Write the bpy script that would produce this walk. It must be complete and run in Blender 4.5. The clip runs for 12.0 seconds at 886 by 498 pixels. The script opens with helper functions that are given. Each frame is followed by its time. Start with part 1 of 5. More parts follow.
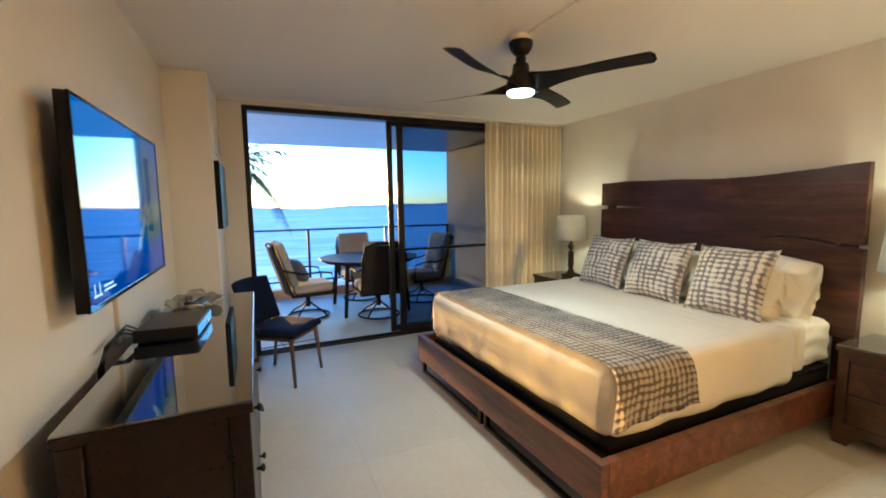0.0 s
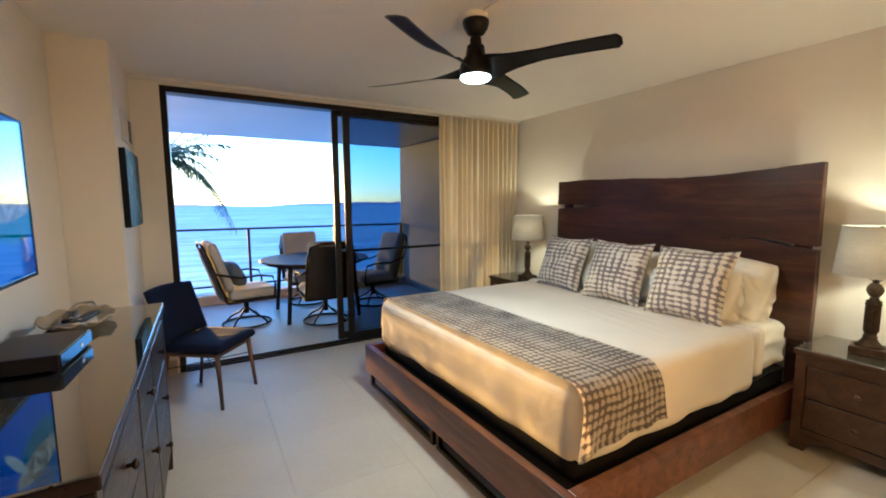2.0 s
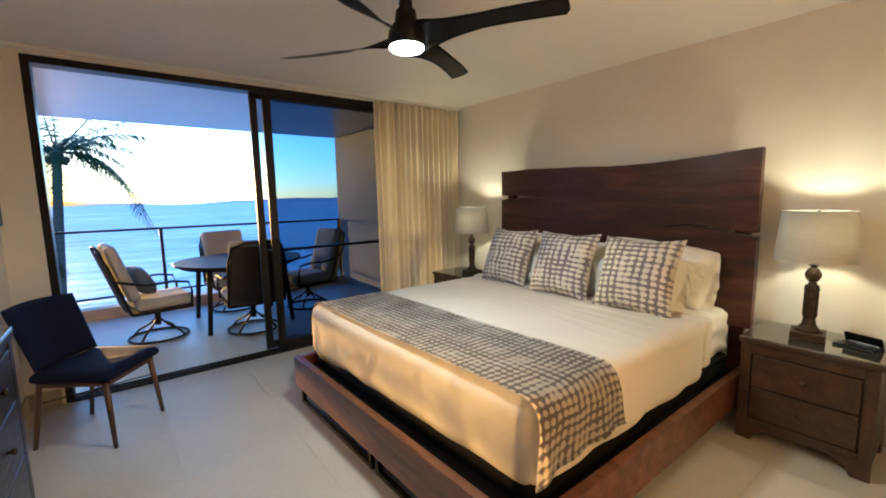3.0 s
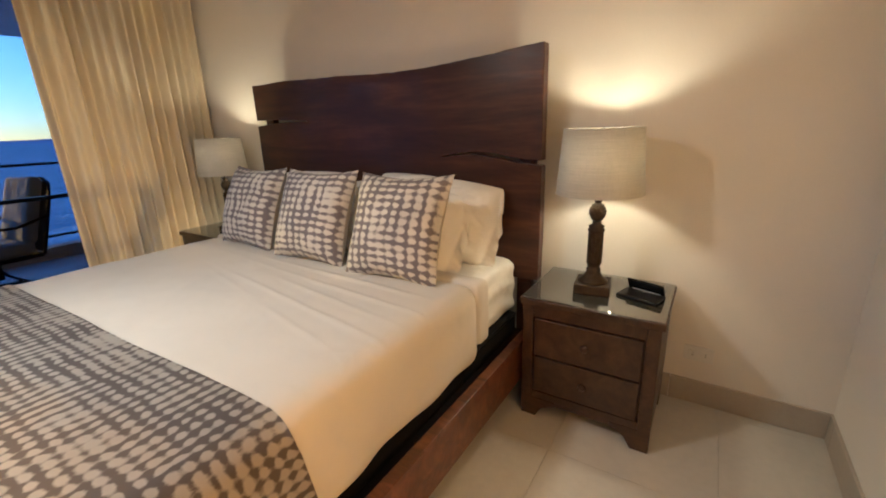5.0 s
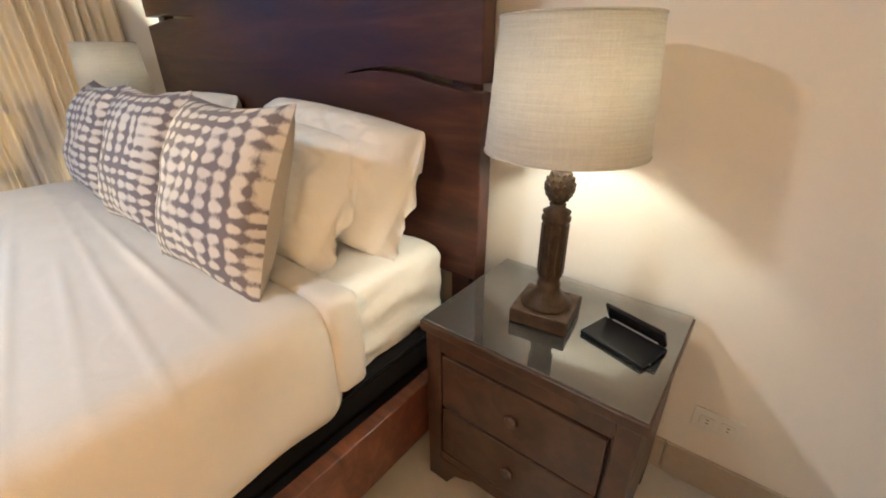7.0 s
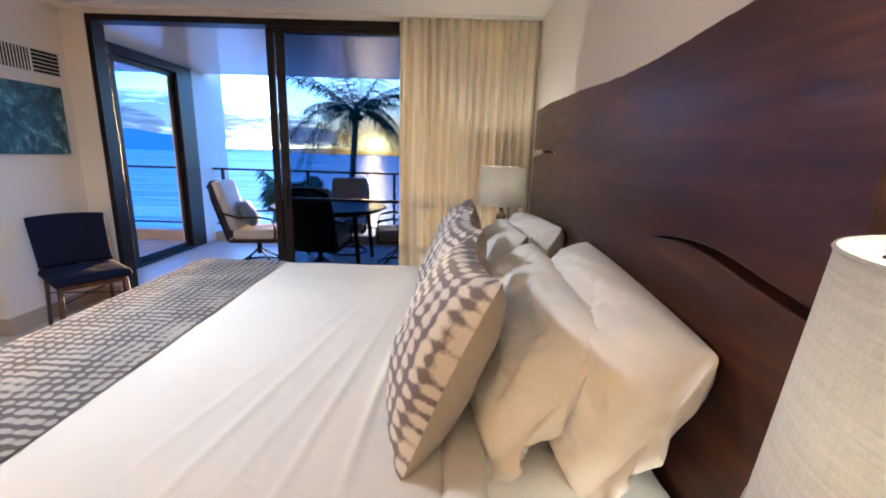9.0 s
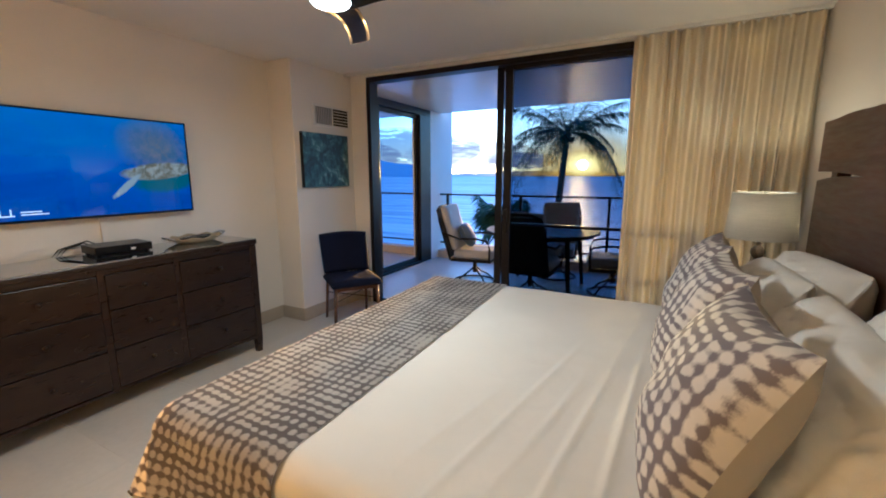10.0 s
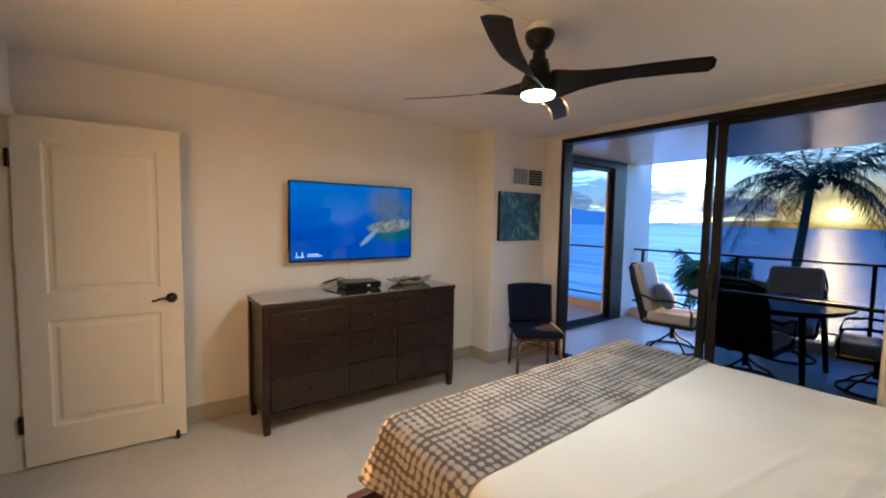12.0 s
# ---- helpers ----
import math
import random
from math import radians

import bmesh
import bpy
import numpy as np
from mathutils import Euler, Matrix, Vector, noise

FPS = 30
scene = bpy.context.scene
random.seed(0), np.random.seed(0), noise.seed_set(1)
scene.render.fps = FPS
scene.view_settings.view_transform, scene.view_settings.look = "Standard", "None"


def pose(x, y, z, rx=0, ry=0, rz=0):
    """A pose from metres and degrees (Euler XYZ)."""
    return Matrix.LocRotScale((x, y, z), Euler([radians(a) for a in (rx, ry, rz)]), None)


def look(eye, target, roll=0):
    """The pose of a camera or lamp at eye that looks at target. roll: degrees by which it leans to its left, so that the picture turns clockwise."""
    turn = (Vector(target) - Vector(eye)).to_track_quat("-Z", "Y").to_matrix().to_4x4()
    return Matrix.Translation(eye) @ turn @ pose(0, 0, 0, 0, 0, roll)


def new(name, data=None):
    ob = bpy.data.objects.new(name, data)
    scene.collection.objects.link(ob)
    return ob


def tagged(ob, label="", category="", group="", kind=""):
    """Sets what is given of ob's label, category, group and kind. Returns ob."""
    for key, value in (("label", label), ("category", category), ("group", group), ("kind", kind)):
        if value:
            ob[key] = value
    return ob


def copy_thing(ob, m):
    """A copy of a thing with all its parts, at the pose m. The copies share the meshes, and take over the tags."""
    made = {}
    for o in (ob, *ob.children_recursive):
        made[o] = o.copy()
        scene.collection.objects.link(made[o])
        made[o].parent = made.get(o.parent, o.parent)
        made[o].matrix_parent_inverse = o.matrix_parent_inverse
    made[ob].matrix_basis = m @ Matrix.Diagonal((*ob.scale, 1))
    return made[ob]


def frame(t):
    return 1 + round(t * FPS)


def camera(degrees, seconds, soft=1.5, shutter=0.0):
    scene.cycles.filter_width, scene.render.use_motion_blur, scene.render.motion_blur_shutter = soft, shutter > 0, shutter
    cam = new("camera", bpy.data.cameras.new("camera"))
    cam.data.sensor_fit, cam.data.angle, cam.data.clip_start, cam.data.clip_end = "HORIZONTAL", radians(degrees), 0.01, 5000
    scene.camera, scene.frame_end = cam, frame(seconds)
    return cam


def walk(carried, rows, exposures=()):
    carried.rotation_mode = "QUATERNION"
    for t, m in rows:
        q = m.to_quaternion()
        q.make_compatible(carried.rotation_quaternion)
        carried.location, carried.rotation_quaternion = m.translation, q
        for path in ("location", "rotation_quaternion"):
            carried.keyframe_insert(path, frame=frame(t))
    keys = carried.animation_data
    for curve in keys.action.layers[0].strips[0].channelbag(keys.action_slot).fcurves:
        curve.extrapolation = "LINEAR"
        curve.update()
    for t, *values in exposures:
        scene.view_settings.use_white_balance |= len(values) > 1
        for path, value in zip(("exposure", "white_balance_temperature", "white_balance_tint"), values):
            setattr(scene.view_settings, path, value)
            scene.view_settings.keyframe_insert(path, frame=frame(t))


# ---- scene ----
cam = camera(93.7, 12.0, soft=1.9)
PATH = [
    (0, (0.464, 0.642, 1.458), (1.279, 2.456, 1.247), -0.8),
    (0.5, (0.49, 0.68, 1.46), (1.303, 2.494, 1.237), -1.0),
    (1, (0.541, 0.733, 1.442), (1.366, 2.544, 1.241), -0.7),
    (1.5, (0.594, 0.784, 1.446), (1.475, 2.568, 1.24), -0.2),
    (2, (0.629, 0.873, 1.447), (1.629, 2.592, 1.229), -0.3),
    (2.5, (0.679, 1.0, 1.435), (1.83, 2.618, 1.198), -1.0),
    (2.7, (0.731, 1.032, 1.43), (1.917, 2.632, 1.187), -1.1),
    (4.3, (1.458, 1.285, 1.412), (2.883, 2.641, 1.049), -2.2),
    (4.5, (1.601, 1.268, 1.388), (3.085, 2.544, 0.977), -2.6),
    (5, (1.949, 1.215, 1.338), (3.556, 2.264, 0.775), -2.0),
    (5.5, (2.296, 1.197, 1.281), (3.933, 2.103, 0.574), -0.7),
    (6, (2.597, 1.237, 1.248), (4.228, 2.05, 0.424), -0.2),
    (6.5, (2.746, 1.234, 1.228), (4.316, 2.093, 0.336), -0.0),
    (6.7, (2.802, 1.232, 1.232), (4.32, 2.181, 0.34), -0.1),
    (8.5, (3.254, 1.407, 1.365), (3.69, 3.293, 0.863), 0.6),
    (9, (3.351, 1.381, 1.374), (3.342, 3.333, 0.937), 1.7),
    (9.5, (3.307, 1.36, 1.393), (2.834, 3.259, 0.98), 0.6),
    (10, (3.229, 1.358, 1.415), (2.309, 3.099, 1.064), -0.1),
    (10.5, (3.273, 1.27, 1.438), (2.048, 2.826, 1.159), -0.5),
    (11, (3.315, 1.215, 1.481), (1.885, 2.596, 1.261), -0.0),
    (11.5, (3.34, 1.203, 1.473), (1.787, 2.453, 1.318), 0.3),
    (12, (3.333, 1.193, 1.506), (1.737, 2.391, 1.367), 1.0),
]
EXPOSURES = [
    (0.0, 1.67, 4630, -14), (1.5, 1.69, 4600, -9), (2.5, 1.65, 4620, -11), (4.5, 1.39, 4970, 1), (5.5, 1.53, 4600, -2), (6.0, 1.68, 4280, -2), (6.5, 1.89, 4370, -2),
    (8.5, 2.02, 4350, 3), (9.0, 1.99, 4240, 2), (9.5, 1.79, 4450, -3), (10.0, 1.5, 4540, -5), (10.5, 1.35, 4620, -6), (11.0, 1.43, 4590, -7), (12.0, 1.61, 4620, -5),
]
walk(cam, [(t, look(eye, target, roll)) for t, eye, target, roll in PATH], EXPOSURES)

# ---- world, sun, lamps ----
SUN_DIR = Vector((-0.175, 0.984, 0.027)).normalized()
world = bpy.data.worlds.new("world")
scene.world = world
world.use_nodes = True
wn = world.node_tree
wn.nodes.clear()
sky = wn.nodes.new("ShaderNodeTexSky")
sky.sky_type = "NISHITA"
sky.sun_disc = False
sky.sun_elevation = radians(5.0)
sky.sun_rotation = math.atan2(SUN_DIR.x, SUN_DIR.y)
sky.altitude = 10
sky.air_density, sky.dust_density, sky.ozone_density = 1.0, 0.5, 3.0
bg = wn.nodes.new("ShaderNodeBackground")
bg.inputs["Strength"].default_value = 0.35
wout = wn.nodes.new("ShaderNodeOutputWorld")
cool = wn.nodes.new("ShaderNodeMix")
cool.data_type, cool.blend_type = "RGBA", "MULTIPLY"
cool.inputs["Factor"].default_value = 1.0
cool.inputs["B"].default_value = (0.86, 0.95, 1.28, 1)
wn.links.new(sky.outputs[0], cool.inputs["A"])
wn.links.new(cool.outputs["Result"], bg.inputs["Color"])
wn.links.new(bg.outputs[0], wout.inputs["Surface"])

sun = new("sun", bpy.data.lights.new("sun", "SUN"))
sun.data.energy, sun.data.angle, sun.data.color = 7.8, radians(2.0), (1.0, 0.43, 0.09)
sun.matrix_world = look((0, 0, 30), Vector((0, 0, 30)) - SUN_DIR)


def point_lamp(name, at, watts, radius, colour):
    ob = new(name, bpy.data.lights.new(name, "POINT"))
    ob.data.energy, ob.data.shadow_soft_size, ob.data.color = watts, radius, colour
    ob.location = at
    return ob


def area_lamp(name, m, watts, size, colour):
    ob = new(name, bpy.data.lights.new(name, "AREA"))
    ob.data.shape, ob.data.size, ob.data.energy, ob.data.color = "DISK", size, watts, colour
    ob.matrix_world = m
    return ob


FAN = (1.952, 2.789)
point_lamp("bulb_light", (3.785, 1.612, 1.20), 4.7, 0.03, (1.0, 0.72, 0.40))
point_lamp("bulb_light", (3.745, 4.36, 1.20), 4.7, 0.03, (1.0, 0.72, 0.40))
area_lamp("fan_light", pose(FAN[0], FAN[1], 2.094), 9.0, 0.2, (1.0, 0.80, 0.60))


# ---- materials ----
def node_mat(name):
    m = bpy.data.materials.new(name)
    m.use_nodes = True
    return m, m.node_tree, m.node_tree.nodes["Principled BSDF"]


def tex_coord(nt, scale=(1, 1, 1), uv=False):
    tc = nt.nodes.new("ShaderNodeTexCoord")
    mp = nt.nodes.new("ShaderNodeMapping")
    mp.inputs["Scale"].default_value = scale
    nt.links.new(tc.outputs["UV" if uv else "Object"], mp.inputs["Vector"])
    return mp.outputs[0]


def noise_tex(nt, vec, scale, detail=4.0, rough=0.55, dist=0.0):
    n = nt.nodes.new("ShaderNodeTexNoise")
    n.inputs["Scale"].default_value, n.inputs["Detail"].default_value = scale, detail
    n.inputs["Roughness"].default_value, n.inputs["Distortion"].default_value = rough, dist
    nt.links.new(vec, n.inputs["Vector"])
    return n.outputs["Fac"]


def ramp(nt, fac, stops):
    r = nt.nodes.new("ShaderNodeValToRGB")
    els = r.color_ramp.elements
    while len(els) < len(stops):
        els.new(0.5)
    for e, (p, c) in zip(els, stops):
        e.position, e.color = p, (*c, 1)
    nt.links.new(fac, r.inputs["Fac"])
    return r.outputs["Color"]


def mixed(nt, a, b, fac, mode="MIX"):
    x = nt.nodes.new("ShaderNodeMix")
    x.data_type, x.blend_type = "RGBA", mode
    for sock, v in ((x.inputs["Factor"], fac), (x.inputs["A"], a), (x.inputs["B"], b)):
        if isinstance(v, (int, float)):
            sock.default_value = v
        elif isinstance(v, tuple):
            sock.default_value = (*v, 1)
        else:
            nt.links.new(v, sock)
    return x.outputs["Result"]


def calc(nt, op, a, b=0.0):
    n = nt.nodes.new("ShaderNodeMath")
    n.operation = op
    for sock, v in zip(n.inputs, (a, b)):
        if isinstance(v, (int, float)):
            sock.default_value = v
        else:
            nt.links.new(v, sock)
    return n.outputs[0]


def bump(nt, height, strength, dist, bsdf):
    b = nt.nodes.new("ShaderNodeBump")
    b.inputs["Strength"].default_value, b.inputs["Distance"].default_value = strength, dist
    nt.links.new(height, b.inputs["Height"])
    nt.links.new(b.outputs[0], bsdf.inputs["Normal"])


def surface(name, a, b, rough=0.5, scale=2.0, fine=80.0, bumpy=0.2, dist=0.002, stretch=(1, 1, 1), metal=0.0, rough2=None, per_object=0.0, sheen=0.0, coat=0.0):
    """Two colours mixed by coarse and fine noise, with relief and uneven gloss."""
    m, nt, p = node_mat(name)
    v = tex_coord(nt, stretch)
    big = noise_tex(nt, v, scale, 3.0)
    small = noise_tex(nt, v, fine, 5.0, 0.6)
    fac = calc(nt, "ADD", calc(nt, "MULTIPLY", big, 0.65), calc(nt, "MULTIPLY", small, 0.35))
    col = ramp(nt, fac, [(0.3, a), (0.7, b)])
    if per_object:
        oi = nt.nodes.new("ShaderNodeObjectInfo")
        shade = ramp(nt, oi.outputs["Random"], [(0.0, (1 - per_object,) * 3), (1.0, (1.0,) * 3)])
        col = mixed(nt, col, shade, 1.0, "MULTIPLY")
    nt.links.new(col, p.inputs["Base Color"])
    r2 = rough if rough2 is None else rough2
    rr = ramp(nt, big, [(0.3, (rough,) * 3), (0.7, (r2,) * 3)])
    nt.links.new(rr, p.inputs["Roughness"])
    p.inputs["Metallic"].default_value = metal
    p.inputs["Sheen Weight"].default_value = sheen
    p.inputs["Specular IOR Level"].default_value = 0.2
    p.inputs["Coat Weight"].default_value = coat
    if bumpy:
        bump(nt, calc(nt, "ADD", calc(nt, "MULTIPLY", big, 0.4), small), bumpy, dist, p)
    return m


def wood(name, dark, mid, light, rough=0.4, grain=(1.5, 14, 14), fine=6.0, coat=0.0, per_object=0.12, ring=1.6, spec=0.5):
    m, nt, p = node_mat(name)
    v = tex_coord(nt, grain)
    oi = nt.nodes.new("ShaderNodeObjectInfo")
    off = nt.nodes.new("ShaderNodeVectorMath")
    off.operation = "ADD"
    sc = nt.nodes.new("ShaderNodeVectorMath")
    sc.operation = "SCALE"
    sc.inputs[0].default_value = (7.0, 3.0, 5.0)
    nt.links.new(oi.outputs["Random"], sc.inputs["Scale"])
    nt.links.new(v, off.inputs[0])
    nt.links.new(sc.outputs[0], off.inputs[1])
    v = off.outputs[0]
    rings = noise_tex(nt, v, ring, 4.0, 0.55, 1.2)
    fib = noise_tex(nt, v, fine, 6.0, 0.65)
    fac = calc(nt, "ADD", calc(nt, "MULTIPLY", rings, 0.7), calc(nt, "MULTIPLY", fib, 0.3))
    col = ramp(nt, fac, [(0.3, dark), (0.5, mid), (0.72, light)])
    shade = ramp(nt, oi.outputs["Random"], [(0.0, (1 - per_object,) * 3), (1.0, (1.0,) * 3)])
    col = mixed(nt, col, shade, 1.0, "MULTIPLY")
    nt.links.new(col, p.inputs["Base Color"])
    rr = ramp(nt, fib, [(0.3, (rough - 0.06,) * 3), (0.7, (rough + 0.1,) * 3)])
    nt.links.new(rr, p.inputs["Roughness"])
    p.inputs["Coat Weight"].default_value = coat
    p.inputs["Specular IOR Level"].default_value = spec
    bump(nt, fac, 0.25, 0.0015, p)
    return m


def glowing(name, colour, strength):
    m, nt, p = node_mat(name)
    p.inputs["Base Color"].default_value = (*colour, 1)
    p.inputs["Emission Color"].default_value = (*colour, 1)
    p.inputs["Emission Strength"].default_value = strength
    return m


def glass_mat(name, tint, mirror=0.08, haze=0.0):
    """Thin pane: lets light straight through, tinted, with a mirror share that grows at grazing angles."""
    m, nt, p = node_mat(name)
    nt.nodes.remove(p)
    tr = nt.nodes.new("ShaderNodeBsdfTransparent")
    tr.inputs["Color"].default_value = (*tint, 1)
    gl = nt.nodes.new("ShaderNodeBsdfGlossy")
    gl.inputs["Roughness"].default_value = 0.0
    fr = nt.nodes.new("ShaderNodeFresnel")
    fr.inputs["IOR"].default_value = 1.5
    fac = calc(nt, "ADD", calc(nt, "MULTIPLY", fr.outputs[0], 0.0 if mirror is None else 1.0), mirror or 0.0)
    mix = nt.nodes.new("ShaderNodeMixShader")
    nt.links.new(fac, mix.inputs[0])
    nt.links.new(tr.outputs[0], mix.inputs[1])
    nt.links.new(gl.outputs[0], mix.inputs[2])
    last = mix.outputs[0]
    if haze:
        df = nt.nodes.new("ShaderNodeBsdfDiffuse")
        df.inputs["Color"].default_value = (0.52, 0.49, 0.44, 1)
        film_mix = nt.nodes.new("ShaderNodeMixShader")
        nt.links.new(calc(nt, "MULTIPLY", noise_tex(nt, tex_coord(nt), 6.0, 4.0), 2 * haze), film_mix.inputs[0])
        nt.links.new(last, film_mix.inputs[1])
        nt.links.new(df.outputs[0], film_mix.inputs[2])
        last = film_mix.outputs[0]
    nt.links.new(last, nt.nodes["Material Output"].inputs["Surface"])
    return m


def woven_pattern(name, dark, light, pu, pv, dash, chain, cover):
    """Tie-dyed ikat: rows of beaded dark dashes crossed by fainter chains; UV is in metres."""
    m, nt, p = node_mat(name)
    v = tex_coord(nt, (1, 1, 1), uv=True)
    warp = nt.nodes.new("ShaderNodeTexNoise")
    warp.inputs["Scale"].default_value, warp.inputs["Detail"].default_value = 9.0, 4.0
    nt.links.new(v, warp.inputs["Vector"])
    sep = nt.nodes.new("ShaderNodeSeparateXYZ")
    nt.links.new(v, sep.inputs[0])
    sw = nt.nodes.new("ShaderNodeSeparateXYZ")
    nt.links.new(warp.outputs["Color"], sw.inputs[0])
    u = calc(nt, "ADD", calc(nt, "DIVIDE", sep.outputs[0], pu), calc(nt, "MULTIPLY", sw.outputs[0], 0.8))
    w = calc(nt, "ADD", calc(nt, "DIVIDE", sep.outputs[1], pv), calc(nt, "MULTIPLY", sw.outputs[1], 1.0))

    def wave(x, turns):
        return calc(nt, "ADD", calc(nt, "MULTIPLY", calc(nt, "COSINE", calc(nt, "MULTIPLY", x, 2 * math.pi * turns)), 0.5), 0.5)
    rows = wave(u, 1.0)
    cols = wave(w, 1.0)
    beads = wave(calc(nt, "ADD", w, calc(nt, "MULTIPLY", sw.outputs[2], 0.8)), 1.0)
    # rows and chains come and go over the cloth
    row_fade = calc(nt, "ADD", calc(nt, "MULTIPLY", noise_tex(nt, tex_coord(nt, (1.0, 0.45, 1), uv=True), 10.0, 3.0), 1.7), -0.32)
    col_fade = calc(nt, "ADD", calc(nt, "MULTIPLY", noise_tex(nt, tex_coord(nt, (0.5, 1.0, 1), uv=True), 7.0, 3.0), 2.2), -0.55)
    thick = calc(nt, "ADD", calc(nt, "MULTIPLY", beads, 0.55), 0.60)
    a = calc(nt, "MULTIPLY", calc(nt, "MULTIPLY", rows, thick), calc(nt, "MULTIPLY", row_fade, dash))
    b = calc(nt, "MULTIPLY", calc(nt, "POWER", cols, 1.6), calc(nt, "MULTIPLY", col_fade, chain))
    rag = calc(nt, "SUBTRACT", noise_tex(nt, tex_coord(nt, (1.0, 2.2, 1), uv=True), 95.0, 5.0, 0.65), 0.5)
    val = calc(nt, "ADD", calc(nt, "ADD", a, b), calc(nt, "MULTIPLY", rag, 0.55))
    mid = tuple(0.42 * x + 0.58 * y for x, y in zip(dark, light))
    tone = ramp(nt, val, [(cover - 0.16, light), (cover, mid), (cover + 0.15, dark)])
    # faded dye
    old = ramp(nt, noise_tex(nt, v, 6.0, 4.0), [(0.35, (1.0, 1.0, 1.0)), (0.7, (0.86, 0.85, 0.86))])
    nt.links.new(mixed(nt, tone, old, 1.0, "MULTIPLY"), p.inputs["Base Color"])
    p.inputs["Roughness"].default_value = 0.88
    p.inputs["Sheen Weight"].default_value = 0.1
    p.inputs["Specular IOR Level"].default_value = 0.2
    bump(nt, noise_tex(nt, v, 900.0, 2.0), 0.25, 0.001, p)
    return m


def cloth(name, a, b, weave=700.0, rough=0.85, through_light=0.0, crease=0.0, sheen=0.12, slub=0.0):
    m, nt, p = node_mat(name)
    v = tex_coord(nt)
    big = noise_tex(nt, v, 3.0, 3.0)
    fine = noise_tex(nt, v, weave, 2.0)
    nt.links.new(ramp(nt, calc(nt, "ADD", calc(nt, "MULTIPLY", big, 0.6), calc(nt, "MULTIPLY", fine, 0.4)), [(0.3, a), (0.7, b)]), p.inputs["Base Color"])
    if slub:
        # uneven threads running round the cloth
        threads = noise_tex(nt, tex_coord(nt, (9.0, 9.0, 330.0)), 1.0, 4.0, 0.6)
        upright = noise_tex(nt, tex_coord(nt, (260.0, 260.0, 12.0)), 1.0, 3.0, 0.6)
        weft = calc(nt, "ADD", calc(nt, "MULTIPLY", threads, 0.7), calc(nt, "MULTIPLY", upright, 0.3))
        shade = ramp(nt, weft, [(0.38, (1 - slub,) * 3), (0.60, (1.0,) * 3)])
        nt.links.new(mixed(nt, p.inputs["Base Color"].links[0].from_socket, shade, 1.0, "MULTIPLY"), p.inputs["Base Color"])
    p.inputs["Roughness"].default_value = rough
    p.inputs["Sheen Weight"].default_value = sheen
    p.inputs["Specular IOR Level"].default_value = 0.2
    h = fine
    if crease:
        h = calc(nt, "ADD", calc(nt, "MULTIPLY", noise_tex(nt, v, 9.0, 4.0, 0.5, 0.8), crease), calc(nt, "MULTIPLY", fine, 0.06))
        bump(nt, h, 0.5, 0.02, p)
    else:
        bump(nt, h, 0.3, 0.0012, p)
    if through_light:
        tl = nt.nodes.new("ShaderNodeBsdfTranslucent")
        tl.inputs["Color"].default_value = (*b, 1)
        mix = nt.nodes.new("ShaderNodeMixShader")
        mix.inputs[0].default_value = through_light
        nt.links.new(p.outputs[0], mix.inputs[1])
        nt.links.new(tl.outputs[0], mix.inputs[2])
        nt.links.new(mix.outputs[0], nt.nodes["Material Output"].inputs["Surface"])
    return m


M = {}
M["wall"] = surface("wall_paint", (0.74, 0.69, 0.62), (0.79, 0.74, 0.67), 0.75, 1.2, 160, 0.25, 0.0015)
M["ceiling"] = surface("ceiling_paint", (0.78, 0.74, 0.69), (0.83, 0.79, 0.74), 0.85, 1.0, 120, 0.45, 0.003)
M["tile"] = surface("floor_tile", (0.50, 0.47, 0.42), (0.60, 0.57, 0.51), 0.34, 1.6, 30, 0.08, 0.001, rough2=0.5, per_object=0.03)
M["grout"] = surface("grout", (0.54, 0.51, 0.45), (0.60, 0.57, 0.51), 0.9, 3, 200, 0.3)
M["base"] = surface("base_tile", (0.40, 0.34, 0.27), (0.48, 0.42, 0.34), 0.42, 2.5, 40, 0.1, 0.001, per_object=0.08)
M["door"] = surface("door_paint", (0.74, 0.68, 0.58), (0.78, 0.72, 0.62), 0.42, 2, 120, 0.08, 0.001)
M["frame"] = surface("bronze_aluminium", (0.018, 0.015, 0.013), (0.032, 0.027, 0.024), 0.38, 4, 60, 0.05, 0.001, metal=0.4)
M["lanai_ceiling"] = surface("lanai_ceiling_paint", (0.62, 0.63, 0.64), (0.70, 0.71, 0.72), 0.20, 1.2, 60, 0.06, 0.002)
M["lanai_ceiling"].node_tree.nodes["Principled BSDF"].inputs["Specular IOR Level"].default_value = 0.6
M["lanai_wall"] = surface("lanai_stucco", (0.50, 0.42, 0.34), (0.58, 0.50, 0.42), 0.8, 2, 90, 0.6, 0.004)
M["white_wall"] = surface("lanai_white_paint", (0.70, 0.70, 0.69), (0.78, 0.78, 0.77), 0.7, 2, 90, 0.4, 0.003)
M["bedwood"] = wood("platform_wood", (0.05, 0.016, 0.007), (0.13, 0.044, 0.018), (0.24, 0.090, 0.037), 0.36, (9, 1.2, 9), 6, 0.15)
M["headwood"] = wood("headboard_wood", (0.026, 0.010, 0.006), (0.062, 0.022, 0.012), (0.135, 0.052, 0.025), 0.36, (7, 0.8, 7), 8, 0.06, ring=1.1, spec=0.38)
M["nswood"] = wood("nightstand_wood", (0.026, 0.012, 0.006), (0.052, 0.025, 0.012), (0.086, 0.043, 0.022), 0.36, (9, 1.3, 9), 7, 0.15)
